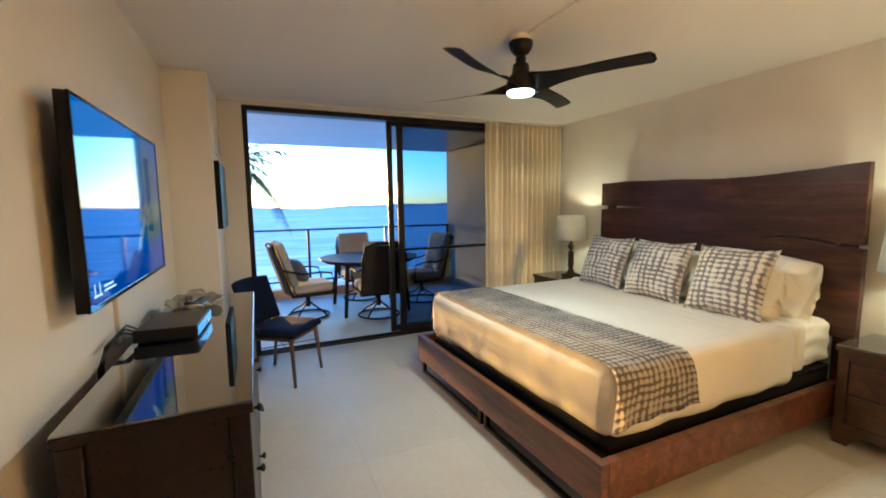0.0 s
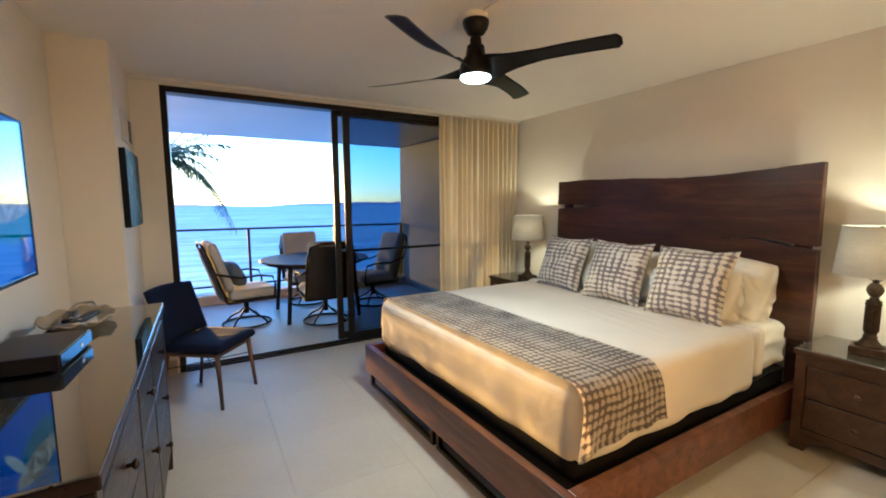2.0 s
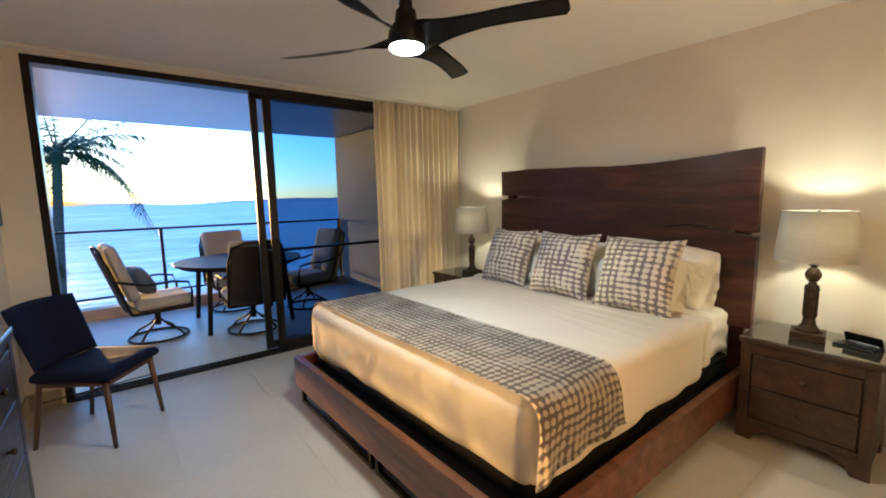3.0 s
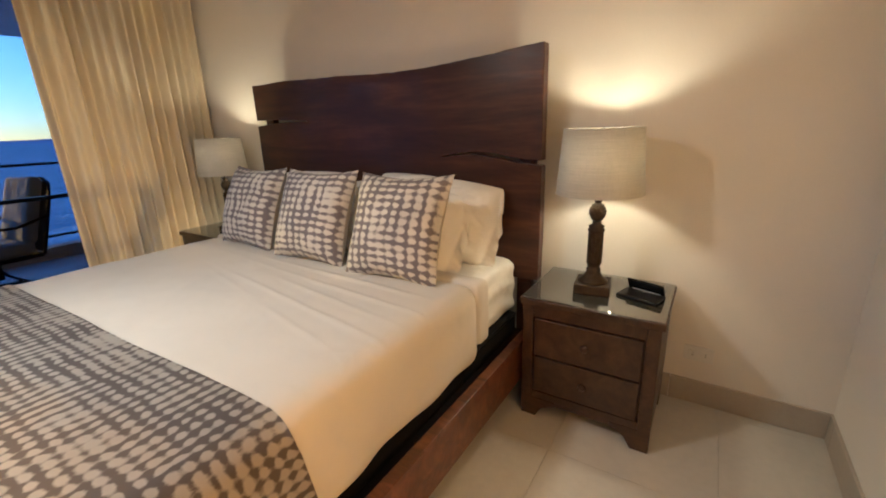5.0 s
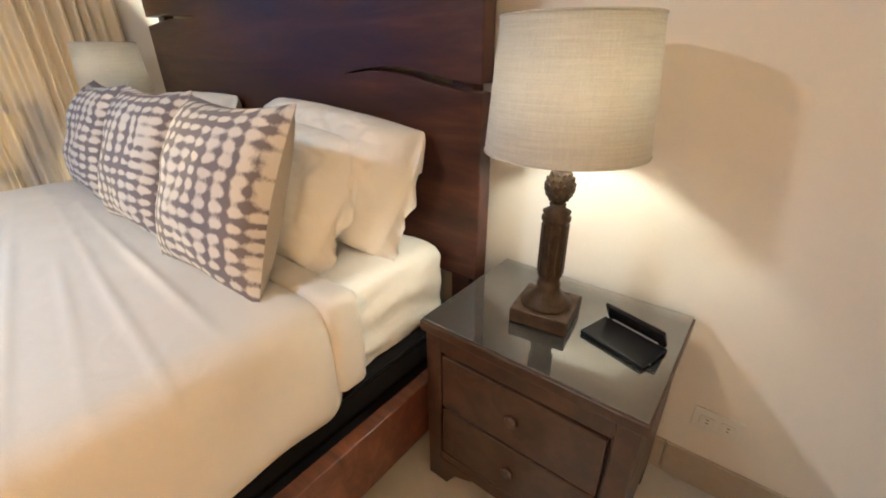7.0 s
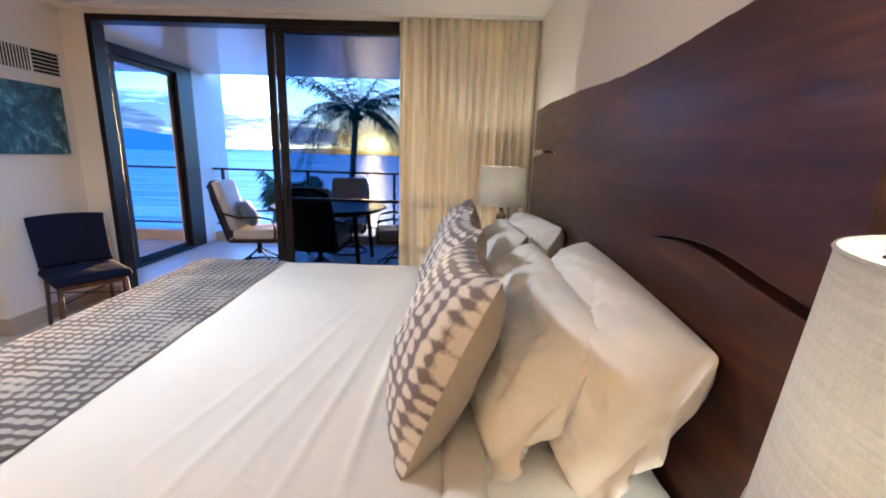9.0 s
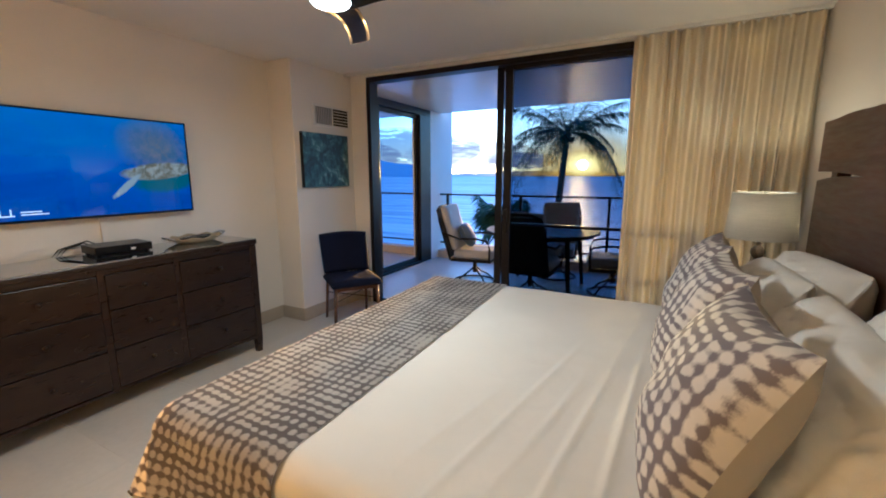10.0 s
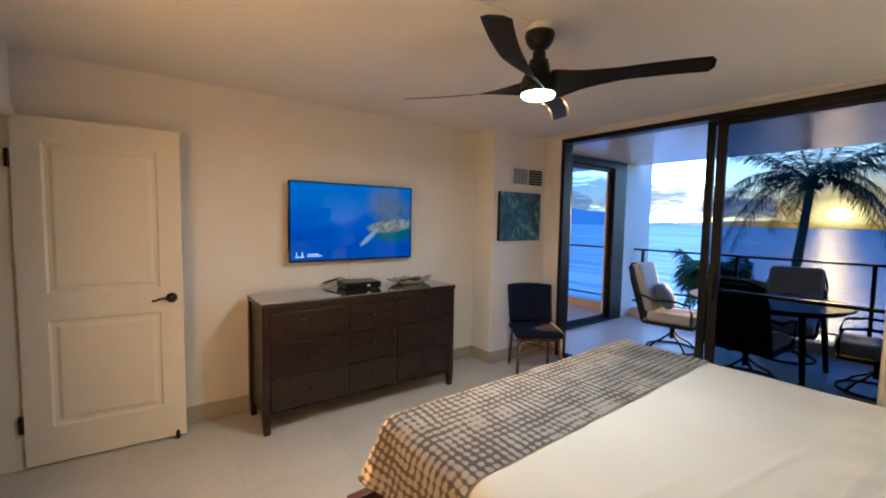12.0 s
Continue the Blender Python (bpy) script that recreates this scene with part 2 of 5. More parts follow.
M["dresserwood"] = wood("dresser_wood", (0.010, 0.005, 0.003), (0.019, 0.009, 0.005), (0.030, 0.015, 0.009), 0.30, (9, 1.3, 9), 7, 0.0, spec=0.45)
M["chairwood"] = wood("chair_wood", (0.05, 0.02, 0.010), (0.10, 0.042, 0.02), (0.16, 0.07, 0.035), 0.4, (9, 9, 1.3), 7, 0.1)
M["black_metal"] = surface("black_metal", (0.010, 0.010, 0.010), (0.022, 0.021, 0.020), 0.42, 5, 80, 0.08, 0.001, metal=0.6)
M["black_fabric"] = cloth("black_fabric", (0.006, 0.006, 0.007), (0.011, 0.011, 0.012), sheen=0.0)
M["black_plastic"] = surface("black_plastic", (0.008, 0.008, 0.009), (0.014, 0.014, 0.015), 0.28, 5, 150, 0.05, 0.0005)
M["black_gloss"] = surface("black_gloss", (0.006, 0.006, 0.007), (0.009, 0.009, 0.010), 0.08, 5, 150, 0.0)
M["sheet"] = cloth("white_bedding", (0.64, 0.60, 0.54), (0.70, 0.66, 0.60), crease=0.35)
M["linen"] = cloth("white_pillowcase", (0.78, 0.755, 0.71), (0.83, 0.81, 0.77), crease=0.7)
M["runner"] = woven_pattern("runner_ikat", (0.20, 0.172, 0.165), (0.66, 0.61, 0.55), 0.033, 0.036, 1.05, 1.15, 0.46)
M["cushion"] = woven_pattern("cushion_ikat", (0.19, 0.165, 0.178), (0.66, 0.62, 0.56), 0.036, 0.050, 1.10, 0.95, 0.46)
M["cushion_side"] = cloth("cushion_linen", (0.40, 0.34, 0.26), (0.47, 0.41, 0.32))
M["navy"] = cloth("navy_velvet", (0.003, 0.005, 0.020), (0.006, 0.010, 0.038), 400, sheen=0.0)
M["curtain"] = cloth("curtain_cloth", (0.76, 0.66, 0.48), (0.84, 0.75, 0.57), 500, 0.9, 0.28)
M["shade"] = cloth("lamp_shade_linen", (0.52, 0.50, 0.45), (0.70, 0.67, 0.60), 260, 0.9, 0.15, slub=0.18)
M["lamp_bronze"] = surface("lamp_bronze", (0.030, 0.019, 0.012), (0.085, 0.055, 0.032), 0.45, 30, 200, 0.3, 0.002, metal=0.3)
M["glass_top"] = glass_mat("furniture_glass", (0.84, 0.84, 0.79), 0.22, 0.05)
M["dresser_glass"] = glass_mat("dresser_glass", (0.80, 0.88, 0.86), 0.42, 0.02)
M["pane_right"] = glass_mat("tinted_pane", (0.57, 0.63, 0.71), None)
M["screen_mesh"] = glass_mat("insect_screen", (0.66, 0.68, 0.70), None)
M["pane_side"] = glass_mat("side_pane", (0.62, 0.69, 0.77), None)
M["steel"] = surface("brushed_steel", (0.40, 0.39, 0.37), (0.55, 0.54, 0.52), 0.3, 8, 120, 0.05, 0.0005, metal=1.0)
M["bronze"] = surface("oil_bronze", (0.03, 0.02, 0.014), (0.07, 0.05, 0.035), 0.35, 10, 120, 0.1, 0.001, metal=0.8)
M["white_plastic"] = surface("white_plastic", (0.68, 0.66, 0.62), (0.74, 0.72, 0.68), 0.4, 4, 100, 0.03)
M["patio_frame"] = surface("patio_bronze", (0.020, 0.015, 0.012), (0.040, 0.030, 0.024), 0.62, 6, 80, 0.1, 0.001, metal=0.1)
M["patio_cushion"] = cloth("patio_cushion", (0.50, 0.47, 0.43), (0.60, 0.57, 0.52))
M["patio_sling"] = cloth("patio_sling", (0.07, 0.06, 0.055), (0.11, 0.10, 0.09))
M["blue_pillow"] = cloth("blue_grey_pillow", (0.15, 0.19, 0.25), (0.22, 0.27, 0.33))
M["trunk"] = surface("palm_bark", (0.06, 0.045, 0.035), (0.15, 0.12, 0.095), 0.9, 3, 30, 0.8, 0.02, stretch=(1, 1, 6))
M["frond"] = surface("palm_leaf", (0.030, 0.050, 0.018), (0.070, 0.095, 0.035), 0.5, 2, 12, 0.2, 0.004, per_object=0.4)
M["bulb"] = glowing("fan_diffuser", (1.0, 0.88, 0.70), 3.2)


# ---- mesh helpers ----
def part(name, bm, material, parent=None, label="", smooth=False, m=None):
    """Links a bmesh as one mesh object, under a thing or a part."""
    me = bpy.data.meshes.new(name)
    bmesh.ops.recalc_face_normals(bm, faces=bm.faces)
    if smooth:
        for f in bm.faces:
            f.smooth = True
    bm.to_mesh(me)
    bm.free()
    me.materials.append(material)
    ob = new(name, me)
    if parent is not None:
        ob.parent = parent
    if m is not None:
        ob.matrix_basis = m
    if label:
        tagged(ob, label)
    return ob


def shared(name, ob, m, parent=None):
    """Another object on the mesh of ob."""
    o = new(name, ob.data)
    o.parent = parent
    o.matrix_basis = m
    return o


def thing(name, m, label, category, group="", kind=""):
    e = new(name)
    e.empty_display_size = 0.1
    e.matrix_basis = m
    return tagged(e, label, category, group, kind)


def add_box(bm, x0, x1, y0, y1, z0, z1, bevel=0.0, seg=2):
    vs = [bm.verts.new((x, y, z)) for x in (x0, x1) for y in (y0, y1) for z in (z0, z1)]
    q = ((0, 1, 3, 2), (4, 6, 7, 5), (0, 4, 5, 1), (2, 3, 7, 6), (0, 2, 6, 4), (1, 5, 7, 3))
    fs = [bm.faces.new([vs[i] for i in f]) for f in q]
    if bevel:
        es = {e for f in fs for e in f.edges}
        bmesh.ops.bevel(bm, geom=list(es), offset=bevel, segments=seg, profile=0.5, affect="EDGES")
    return bm


def box(x0, x1, y0, y1, z0, z1, bevel=0.0, seg=2):
    return add_box(bmesh.new(), x0, x1, y0, y1, z0, z1, bevel, seg)


def boxes(rows, bevel=0.0):
    bm = bmesh.new()
    for r in rows:
        add_box(bm, *r, bevel)
    return bm


def lathe(profile, n=28, bm=None, at=(0, 0, 0)):
    """Turned body about z; profile is (radius, height) from below to above."""
    bm = bm or bmesh.new()
    rings = []
    for r, z in profile:
        if r < 1e-5:
            rings.append([bm.verts.new((at[0], at[1], at[2] + z))])
        else:
            rings.append([bm.verts.new((at[0] + r * math.cos(2 * math.pi * k / n), at[1] + r * math.sin(2 * math.pi * k / n), at[2] + z)) for k in range(n)])
    for a, b in zip(rings, rings[1:]):
        for k in range(n):
            l = (k + 1) % n
            if len(a) == 1 and len(b) > 1:
                bm.faces.new((a[0], b[k], b[l]))
            elif len(b) == 1 and len(a) > 1:
                bm.faces.new((a[k], a[l], b[0]))
            elif len(a) > 1:
                bm.faces.new((a[k], a[l], b[l], b[k]))
    return bm


def tube(points, r, n=8, bm=None, taper=None, flat=1.0):
    """Round bar along points; taper gives the end radius; flat squeezes it across."""
    bm = bm or bmesh.new()
    pts = [Vector(p) for p in points]
    rings = []
    for i, p in enumerate(pts):
        d = (pts[min(i + 1, len(pts) - 1)] - pts[max(i - 1, 0)]).normalized()
        ref = Vector((0, 0, 1)) if abs(d.z) < 0.95 else Vector((0, 1, 0))
        a = d.cross(ref).normalized()
        b = a.cross(d)
        rr = r if taper is None else r + (taper - r) * i / (len(pts) - 1)
        rings.append([bm.verts.new(p + a * (rr * math.cos(2 * math.pi * k / n)) + b * (rr * flat * math.sin(2 * math.pi * k / n))) for k in range(n)])
    for u, w in zip(rings, rings[1:]):
        for k in range(n):
            bm.faces.new((u[k], u[(k + 1) % n], w[(k + 1) % n], w[k]))
    bm.faces.new(rings[0][::-1])
    bm.faces.new(rings[-1])
    return bm


def ring_bar(radius, r, z, n=36, k=8, bm=None):
    bm = bm or bmesh.new()
    rows = []
    for i in range(n):
        a = 2 * math.pi * i / n
        rows.append([bm.verts.new(((radius + r * math.cos(2 * math.pi * j / k)) * math.cos(a), (radius + r * math.cos(2 * math.pi * j / k)) * math.sin(a), z + r * math.sin(2 * math.pi * j / k))) for j in range(k)])
    for i in range(n):
        for j in range(k):
            bm.faces.new((rows[i][j], rows[(i + 1) % n][j], rows[(i + 1) % n][(j + 1) % k], rows[i][(j + 1) % k]))
    return bm


def sheet_of(nu, nv, f, uvf=None, closed_u=False):
    """A grid surface; f(u, v) gives the place and uvf(u, v) the cloth's own metres, for u, v in 0..1."""
    bm = bmesh.new()
    lay = bm.loops.layers.uv.new("UVMap")
    g = [[bm.verts.new(f(i / nu, j / nv)) for j in range(nv + 1)] for i in range(nu + 1)]
    for i in range(nu):
        for j in range(nv):
            face = bm.faces.new((g[i][j], g[i + 1][j], g[i + 1][j + 1], g[i][j + 1]))
            if uvf:
                for lp, (a, b) in zip(face.loops, ((i, j), (i + 1, j), (i + 1, j + 1), (i, j + 1))):
                    lp[lay].uv = uvf(a / nu, b / nv)
    return bm


def prism(outline, x0, x1, bevel=0.0):
    """A plate between x0 and x1 whose outline lies in y and z."""
    bm = bmesh.new()
    a = [bm.verts.new((x0, y, z)) for y, z in outline]
    b = [bm.verts.new((x1, y, z)) for y, z in outline]
    f1, f2 = bm.faces.new(a), bm.faces.new(b[::-1])
    n = len(a)
    for k in range(n):
        bm.faces.new((a[k], b[k], b[(k + 1) % n], a[(k + 1) % n]))
    if bevel:
        bmesh.ops.bevel(bm, geom=list({e for f in (f1, f2) for e in f.edges}), offset=bevel, segments=2, profile=0.5, affect="EDGES")
    return bm


def wob(*p):
    return noise.noise(Vector(p))


def setting(name, bm, material, label, category):
    return tagged(part(name, bm, material), label, category, kind="structure")


# ---- the room ----
WX0, WX1, WY0, WY1, CEIL = -0.09, 4.06, 0.66, 5.0, 2.44
COLX, COLY = 0.20, 4.18
DOOR0, DOOR1, DOORH = 0.0, 0.84, 2.06

floor_ob = setting("floor", box(WX0 - 0.2, WX1 + 0.2, -2.2, 5.16, -0.25, -0.006), M["grout"], "pale beige large-format tile floor with fine joints", "floor")
setting("ceiling", box(WX0 - 0.2, WX1 + 0.2, -2.2, 5.15, CEIL, CEIL + 0.25), M["ceiling"], "off-white lightly textured painted ceiling", "ceiling")
setting("wall_west", box(WX0 - 0.2, WX0, WY0 - 0.12, 5.15, 0, CEIL), M["wall"], "warm white painted wall behind the television", "wall")
setting("wall_column", box(WX0, COLX, COLY, WY1, 0, CEIL, 0.004), M["wall"], "boxed-out white wall column beside the window", "wall")
setting("wall_east", box(WX1, WX1 + 0.2, -2.2, 5.15, 0, CEIL), M["wall"], "warm white painted wall behind the headboard", "wall")
setting("wall_north", boxes([(WX0, 0.40, WY1, 5.15, 0, CEIL), (3.98, WX1, WY1, 5.15, 0, CEIL), (0.40, 3.98, WY1, 5.15, 2.41, CEIL)]), M["wall"], "white wall around the sliding door opening", "wall")
setting("wall_south", boxes([(WX0, DOOR0 - 0.02, WY0 - 0.12, WY0, 0, CEIL), (DOOR1 + 0.02, WX1, WY0 - 0.12, WY0, 0, CEIL), (DOOR0 - 0.02, DOOR1 + 0.02, WY0 - 0.12, WY0, DOORH, CEIL)]), M["wall"], "white painted wall with a doorway", "wall")
setting("wall_hall", boxes([(WX0 - 0.2, WX0, -2.2, WY0 - 0.12, 0, CEIL), (WX0 - 0.2, WX1, -2.35, -2.2, 0, CEIL), (1.3, 1.42, -2.2, WY0 - 0.12, 0, CEIL)]), M["wall"], "plain white hallway walls beyond the doorway", "wall")

# skirting of tile pieces
base = thing("baseboard", pose(0, 0, 0), "beige tile skirting along the walls", "baseboard", kind="structure")
BH = 0.125


def skirting(along, c, a, b, sign):
    p = a
    while p < b - 0.02:
        q = min(p + 0.61, b)
        if along == "x":
            part("tile", box(p, q - 0.003, min(c, c + sign * 0.012), max(c, c + sign * 0.012), 0.001, BH, 0.002, 1), M["base"], base)
        else:
            part("tile", box(min(c, c + sign * 0.012), max(c, c + sign * 0.012), p, q - 0.003, 0.001, BH, 0.002, 1), M["base"], base)
        p = q


skirting("y", WX0, WY0, COLY - 0.012, 1)
skirting("x", COLY, WX0, COLX + 0.012, -1)
skirting("y", COLX, COLY, WY1, 1)
skirting("x", WY1, COLX + 0.014, 0.385, -1)
skirting("y", WX1, WY0, WY1 - 0.012, -1)
skirting("x", WY0, DOOR1 + 0.09, WX1 - 0.012, 1)

# door lining and door
trim = thing("trim", pose(0, 0, 0), "white painted door lining and casing", "door trim", kind="structure")
part("jamb", box(DOOR0 - 0.02, DOOR0, WY0 - 0.13, WY0 + 0.004, 0, DOORH, 0.002), M["door"], trim)
part("jamb", box(DOOR1, DOOR1 + 0.02, WY0 - 0.13, WY0 + 0.004, 0, DOORH, 0.002), M["door"], trim)
part("head", box(DOOR0 - 0.02, DOOR1 + 0.02, WY0 - 0.13, WY0 + 0.004, DOORH - 0.02, DOORH, 0.002), M["door"], trim)
part("casing", box(DOOR1 + 0.008, DOOR1 + 0.078, WY0 + 0.001, WY0 + 0.018, 0, DOORH + 0.05, 0.003), M["door"], trim)
part("casing", box(DOOR0 - 0.078, DOOR0 - 0.008, WY0 + 0.001, WY0 + 0.018, 0, DOORH + 0.05, 0.003), M["door"], trim)
part("casing", box(DOOR0 - 0.008, DOOR1 + 0.008, WY0 + 0.001, WY0 + 0.018, DOORH - 0.012, DOORH + 0.05, 0.003), M["door"], trim)

# leaf stands open at about 86 degrees; local x runs from the hinge to the free edge, local -y is the room side
door = thing("door_1", pose(-0.022, 0.664, 0.012, 0, 0, 86), "open cream-painted two-panel interior door", "door", kind="structure")
DW, DH, DT = 0.80, 2.04, 0.040


def panel_door():
    bm = bmesh.new()
    stiles = [0.0, 0.125, DW - 0.125, DW]
    rails = [0.0, 0.22, 0.86, 1.02, 1.90, DH]
    for i in range(3):
        for j in range(5):
            hole = i == 1 and j in (1, 3)
            if not hole:
                add_box(bm, stiles[i], stiles[i + 1], -DT, 0, rails[j], rails[j + 1])
    bmesh.ops.remove_doubles(bm, verts=bm.verts, dist=1e-5)
    return bm


part("stiles_and_rails", panel_door(), M["door"], door)
for z0, z1 in ((0.22, 0.86), (1.02, 1.90)):
    bm = bmesh.new()
    for s in (-1, 1):
        yc = -DT / 2 + s * DT / 2
        steps = [(0.0, 0.0), (0.012, -0.009), (0.030, -0.009), (0.050, -0.002)]
        loops = []
        for inset, d in steps:
            y = yc + s * d
            loops.append([bm.verts.new(c) for c in ((0.125 + inset, y, z0 + inset), (DW - 0.125 - inset, y, z0 + inset), (DW - 0.125 - inset, y, z1 - inset), (0.125 + inset, y, z1 - inset))])
        for a, b in zip(loops, loops[1:]):
            for k in range(4):
                bm.faces.new((a[k], a[(k + 1) % 4], b[(k + 1) % 4], b[k]))
        bm.faces.new(loops[-1])
    part("panel", bm, M["door"], door)
for z in (0.26, 1.80):
    hb = part("hinge", box(-0.024, 0.0, -DT - 0.004, -0.002, z - 0.05, z + 0.05, 0.001), M["bronze"], door, "dark bronze hinge")
    part("knuckle", lathe([(0, -0.052), (0.007, -0.05), (0.007, 0.05), (0, 0.052)], 12, at=(-0.006, -DT - 0.006, z)), M["bronze"], hb)
handle = part("door_handle", tube([(DW - 0.065, -DT - 0.002, 0.95), (DW - 0.065, -DT - 0.014, 0.95)], 0.032, 24), M["bronze"], door, "dark bronze lever handle")
part("lever", tube([(DW - 0.065, -DT - 0.012, 0.95), (DW - 0.065, -DT - 0.05, 0.95), (DW - 0.085, -DT - 0.055, 0.952), (DW - 0.12, -DT - 0.055, 0.956), (DW - 0.15, -DT - 0.054, 0.944), (DW - 0.172, -DT - 0.053, 0.942)], 0.009, 10, taper=0.006), M["bronze"], handle, smooth=True)
part("door_stop", tube([(DW - 0.05, -0.02, 0.03), (DW - 0.05, -0.06, 0.02), (DW - 0.05, -0.085, 0.0)], 0.012, 10), M["bronze"], door)

# ---- sliding doors in the window wall ----
win = thing("window_1", pose(0, 0, 0), "dark bronze aluminium sliding glass door, one side open", "sliding door", kind="structure")
F = M["frame"]
part("window_frame", boxes([(0.40, 0.445, 5.005, 5.14, 0.0, 2.408), (0.445, 3.98, 5.005, 5.14, 2.360, 2.408), (3.93, 3.98, 5.005, 5.14, 0.0, 2.360)], 0.002), F, win)
part("track", boxes([(0.445, 3.93, 5.005, 5.14, -0.004, 0.012), (0.445, 3.93, 5.04, 5.047, 0.012, 0.026), (0.445, 3.93, 5.09, 5.097, 0.012, 0.026)], 0.001), F, win)


def sash(x0, x1, y, pane, bar=False, st=0.062):
    s = part("sash", boxes([(x0, x0 + st, y, y + 0.032, 0.028, 2.372), (x1 - st, x1, y, y + 0.032, 0.028, 2.372), (x0 + st, x1 - st, y, y + 0.032, 0.028, 0.10), (x0 + st, x1 - st, y, y + 0.032, 2.322, 2.372)], 0.002), F, win)
    part("screen" if bar else "pane", box(x0 + st - 0.005, x1 - st + 0.005, y + 0.014, y + (0.0155 if bar else 0.020), 0.09, 2.33), pane, s)
    if bar:
        part("mid_rail", box(x0 + st, x1 - st, y + 0.004, y + 0.028, 0.945, 0.972, 0.002), F, s)
    return s


s2 = sash(1.908, 3.93, 5.048, M["pane_right"], st=0.070)
sash(1.812, 3.80, 5.100, M["screen_mesh"], True)
part("pull", box(1.925, 1.955, 5.012, 5.048, 0.88, 1.10, 0.004), F, s2)

# curtain track and curtain
track = thing("curtain_track", pose(0, 0, 0), "white ceiling-mounted curtain track", "curtain rail")
part("rail", box(0.21, 4.05, 4.88, 4.91, CEIL - 0.028, CEIL, 0.003), M["white_plastic"], track)
part("bracket", box(0.22, 0.26, 4.875, 4.915, CEIL - 0.034, CEIL - 0.001, 0.003), M["white_plastic"], track)
for k in range(14):
    part("glider", box(2.95 + k * 0.081, 2.962 + k * 0.081, 4.886, 4.904, CEIL - 0.05, CEIL - 0.026, 0.002, 1), M["white_plastic"], track)


def curtain_shape(u, v):
    z = 0.02 + v * (CEIL - 0.065)
    x = 2.945 + u * 1.08
    fold = math.sin(u * 2 * math.pi * 15.0 + 2.6 * wob(u * 6, v * 0.5, 3)) + 0.25 * wob(u * 40, v * 1.2, 5)
    amp = 0.026 + 0.006 * (1 - v) + 0.024 * wob(u * 9, v * 0.9, 0)
    return (x + 0.010 * math.sin(u * 61 + 2 * v) * (1 - v), 4.905 + amp * fold + 0.01 * wob(u * 25, v * 3, 7), z)


cur = thing("curtain", pose(0, 0, 0), "cream full-length curtain in soft pleats, drawn aside", "curtain")
part("drape", sheet_of(300, 28, curtain_shape), M["curtain"], cur, smooth=True)
hem = part("heading", sheet_of(300, 2, lambda u, v: (lambda p: (p[0], p[1] - 0.004, CEIL - 0.12 + v * 0.085))(curtain_shape(u, 0.97))), M["curtain"], cur, smooth=True)


# ---- bed ----
BX0, BX1, BY0, BY1 = 1.752, 3.92, 1.890, 3.958


def tilt_foot(bm):
    """The foot end runs a little askew to the headboard."""
    for v in bm.verts:
        v.co.x -= 0.026 * (v.co.y - 2.0)
    return bm


bed = thing("platform_bed", pose(0, 0, 0), "reddish-brown wooden platform bed with a live-edge slab headboard", "bed")
part("foot_rail", tilt_foot(box(BX0, BX0 + 0.045, BY0, BY1, 0.125, 0.337, 0.004)), M["bedwood"], bed)
part("side_rail", box(BX0 + 0.050, BX1, BY0, BY0 + 0.045, 0.130, 0.335, 0.004), M["bedwood"], bed)
part("side_rail", box(BX0 + 0.002, BX1, BY1 - 0.045, BY1, 0.130, 0.335, 0.004), M["bedwood"], bed)
part("deck", tilt_foot(box(BX0 + 0.046, BX1 - 0.02, BY0 + 0.046, BY1 - 0.046, 0.20, 0.262)), M["black_fabric"], bed)
for ya, yb in ((BY0 + 0.03, 2.90), (2.94, BY1 - 0.03)):
    part("sled_foot", tilt_foot(boxes([(BX0 + 0.025, BX0 + 0.055, ya, yb, 0.0, 0.022), (BX0 + 0.025, BX0 + 0.055, ya, ya + 0.03, 0.022, 0.124), (BX0 + 0.025, BX0 + 0.055, yb - 0.03, yb, 0.022, 0.124)], 0.002)), M["black_metal"], bed, "black metal sled foot")
part("plinth", box(BX0 + 0.32, BX1 - 0.1, BY0 + 0.24, BY1 - 0.24, 0.0, 0.20), M["black_fabric"], bed)

HX0, HX1, HY0, HY1 = 3.890, 3.950, 1.908, 4.062


def top_edge(y):
    s = (y - HY0) / (HY1 - HY0)
    return 1.665 - 0.028 * math.exp(-((s - 0.38) / 0.22) ** 2) + 0.022 * math.exp(-(s / 0.12) ** 2) + 0.010 * wob(y * 3.1, 0, 0) + 0.004 * wob(y * 16, 1, 0)


def slit_right(y):
    """Half height of the gap that opens from y = 2.45 towards the near end."""
    t = max(0.0, (2.46 - y) / (2.46 - HY0))
    return 1.188 + 0.018 * math.sin(y * 9) - 0.012 * t, 0.0008 + 0.011 * t ** 0.8 + 0.003 * math.exp(-((t - 0.55) / 0.18) ** 2)


def slit_left(y):
    t = max(0.0, (y - 3.52) / (HY1 - 3.52))
    return 1.408 + 0.006 * math.sin(y * 7), 0.0008 + 0.020 * t ** 1.3


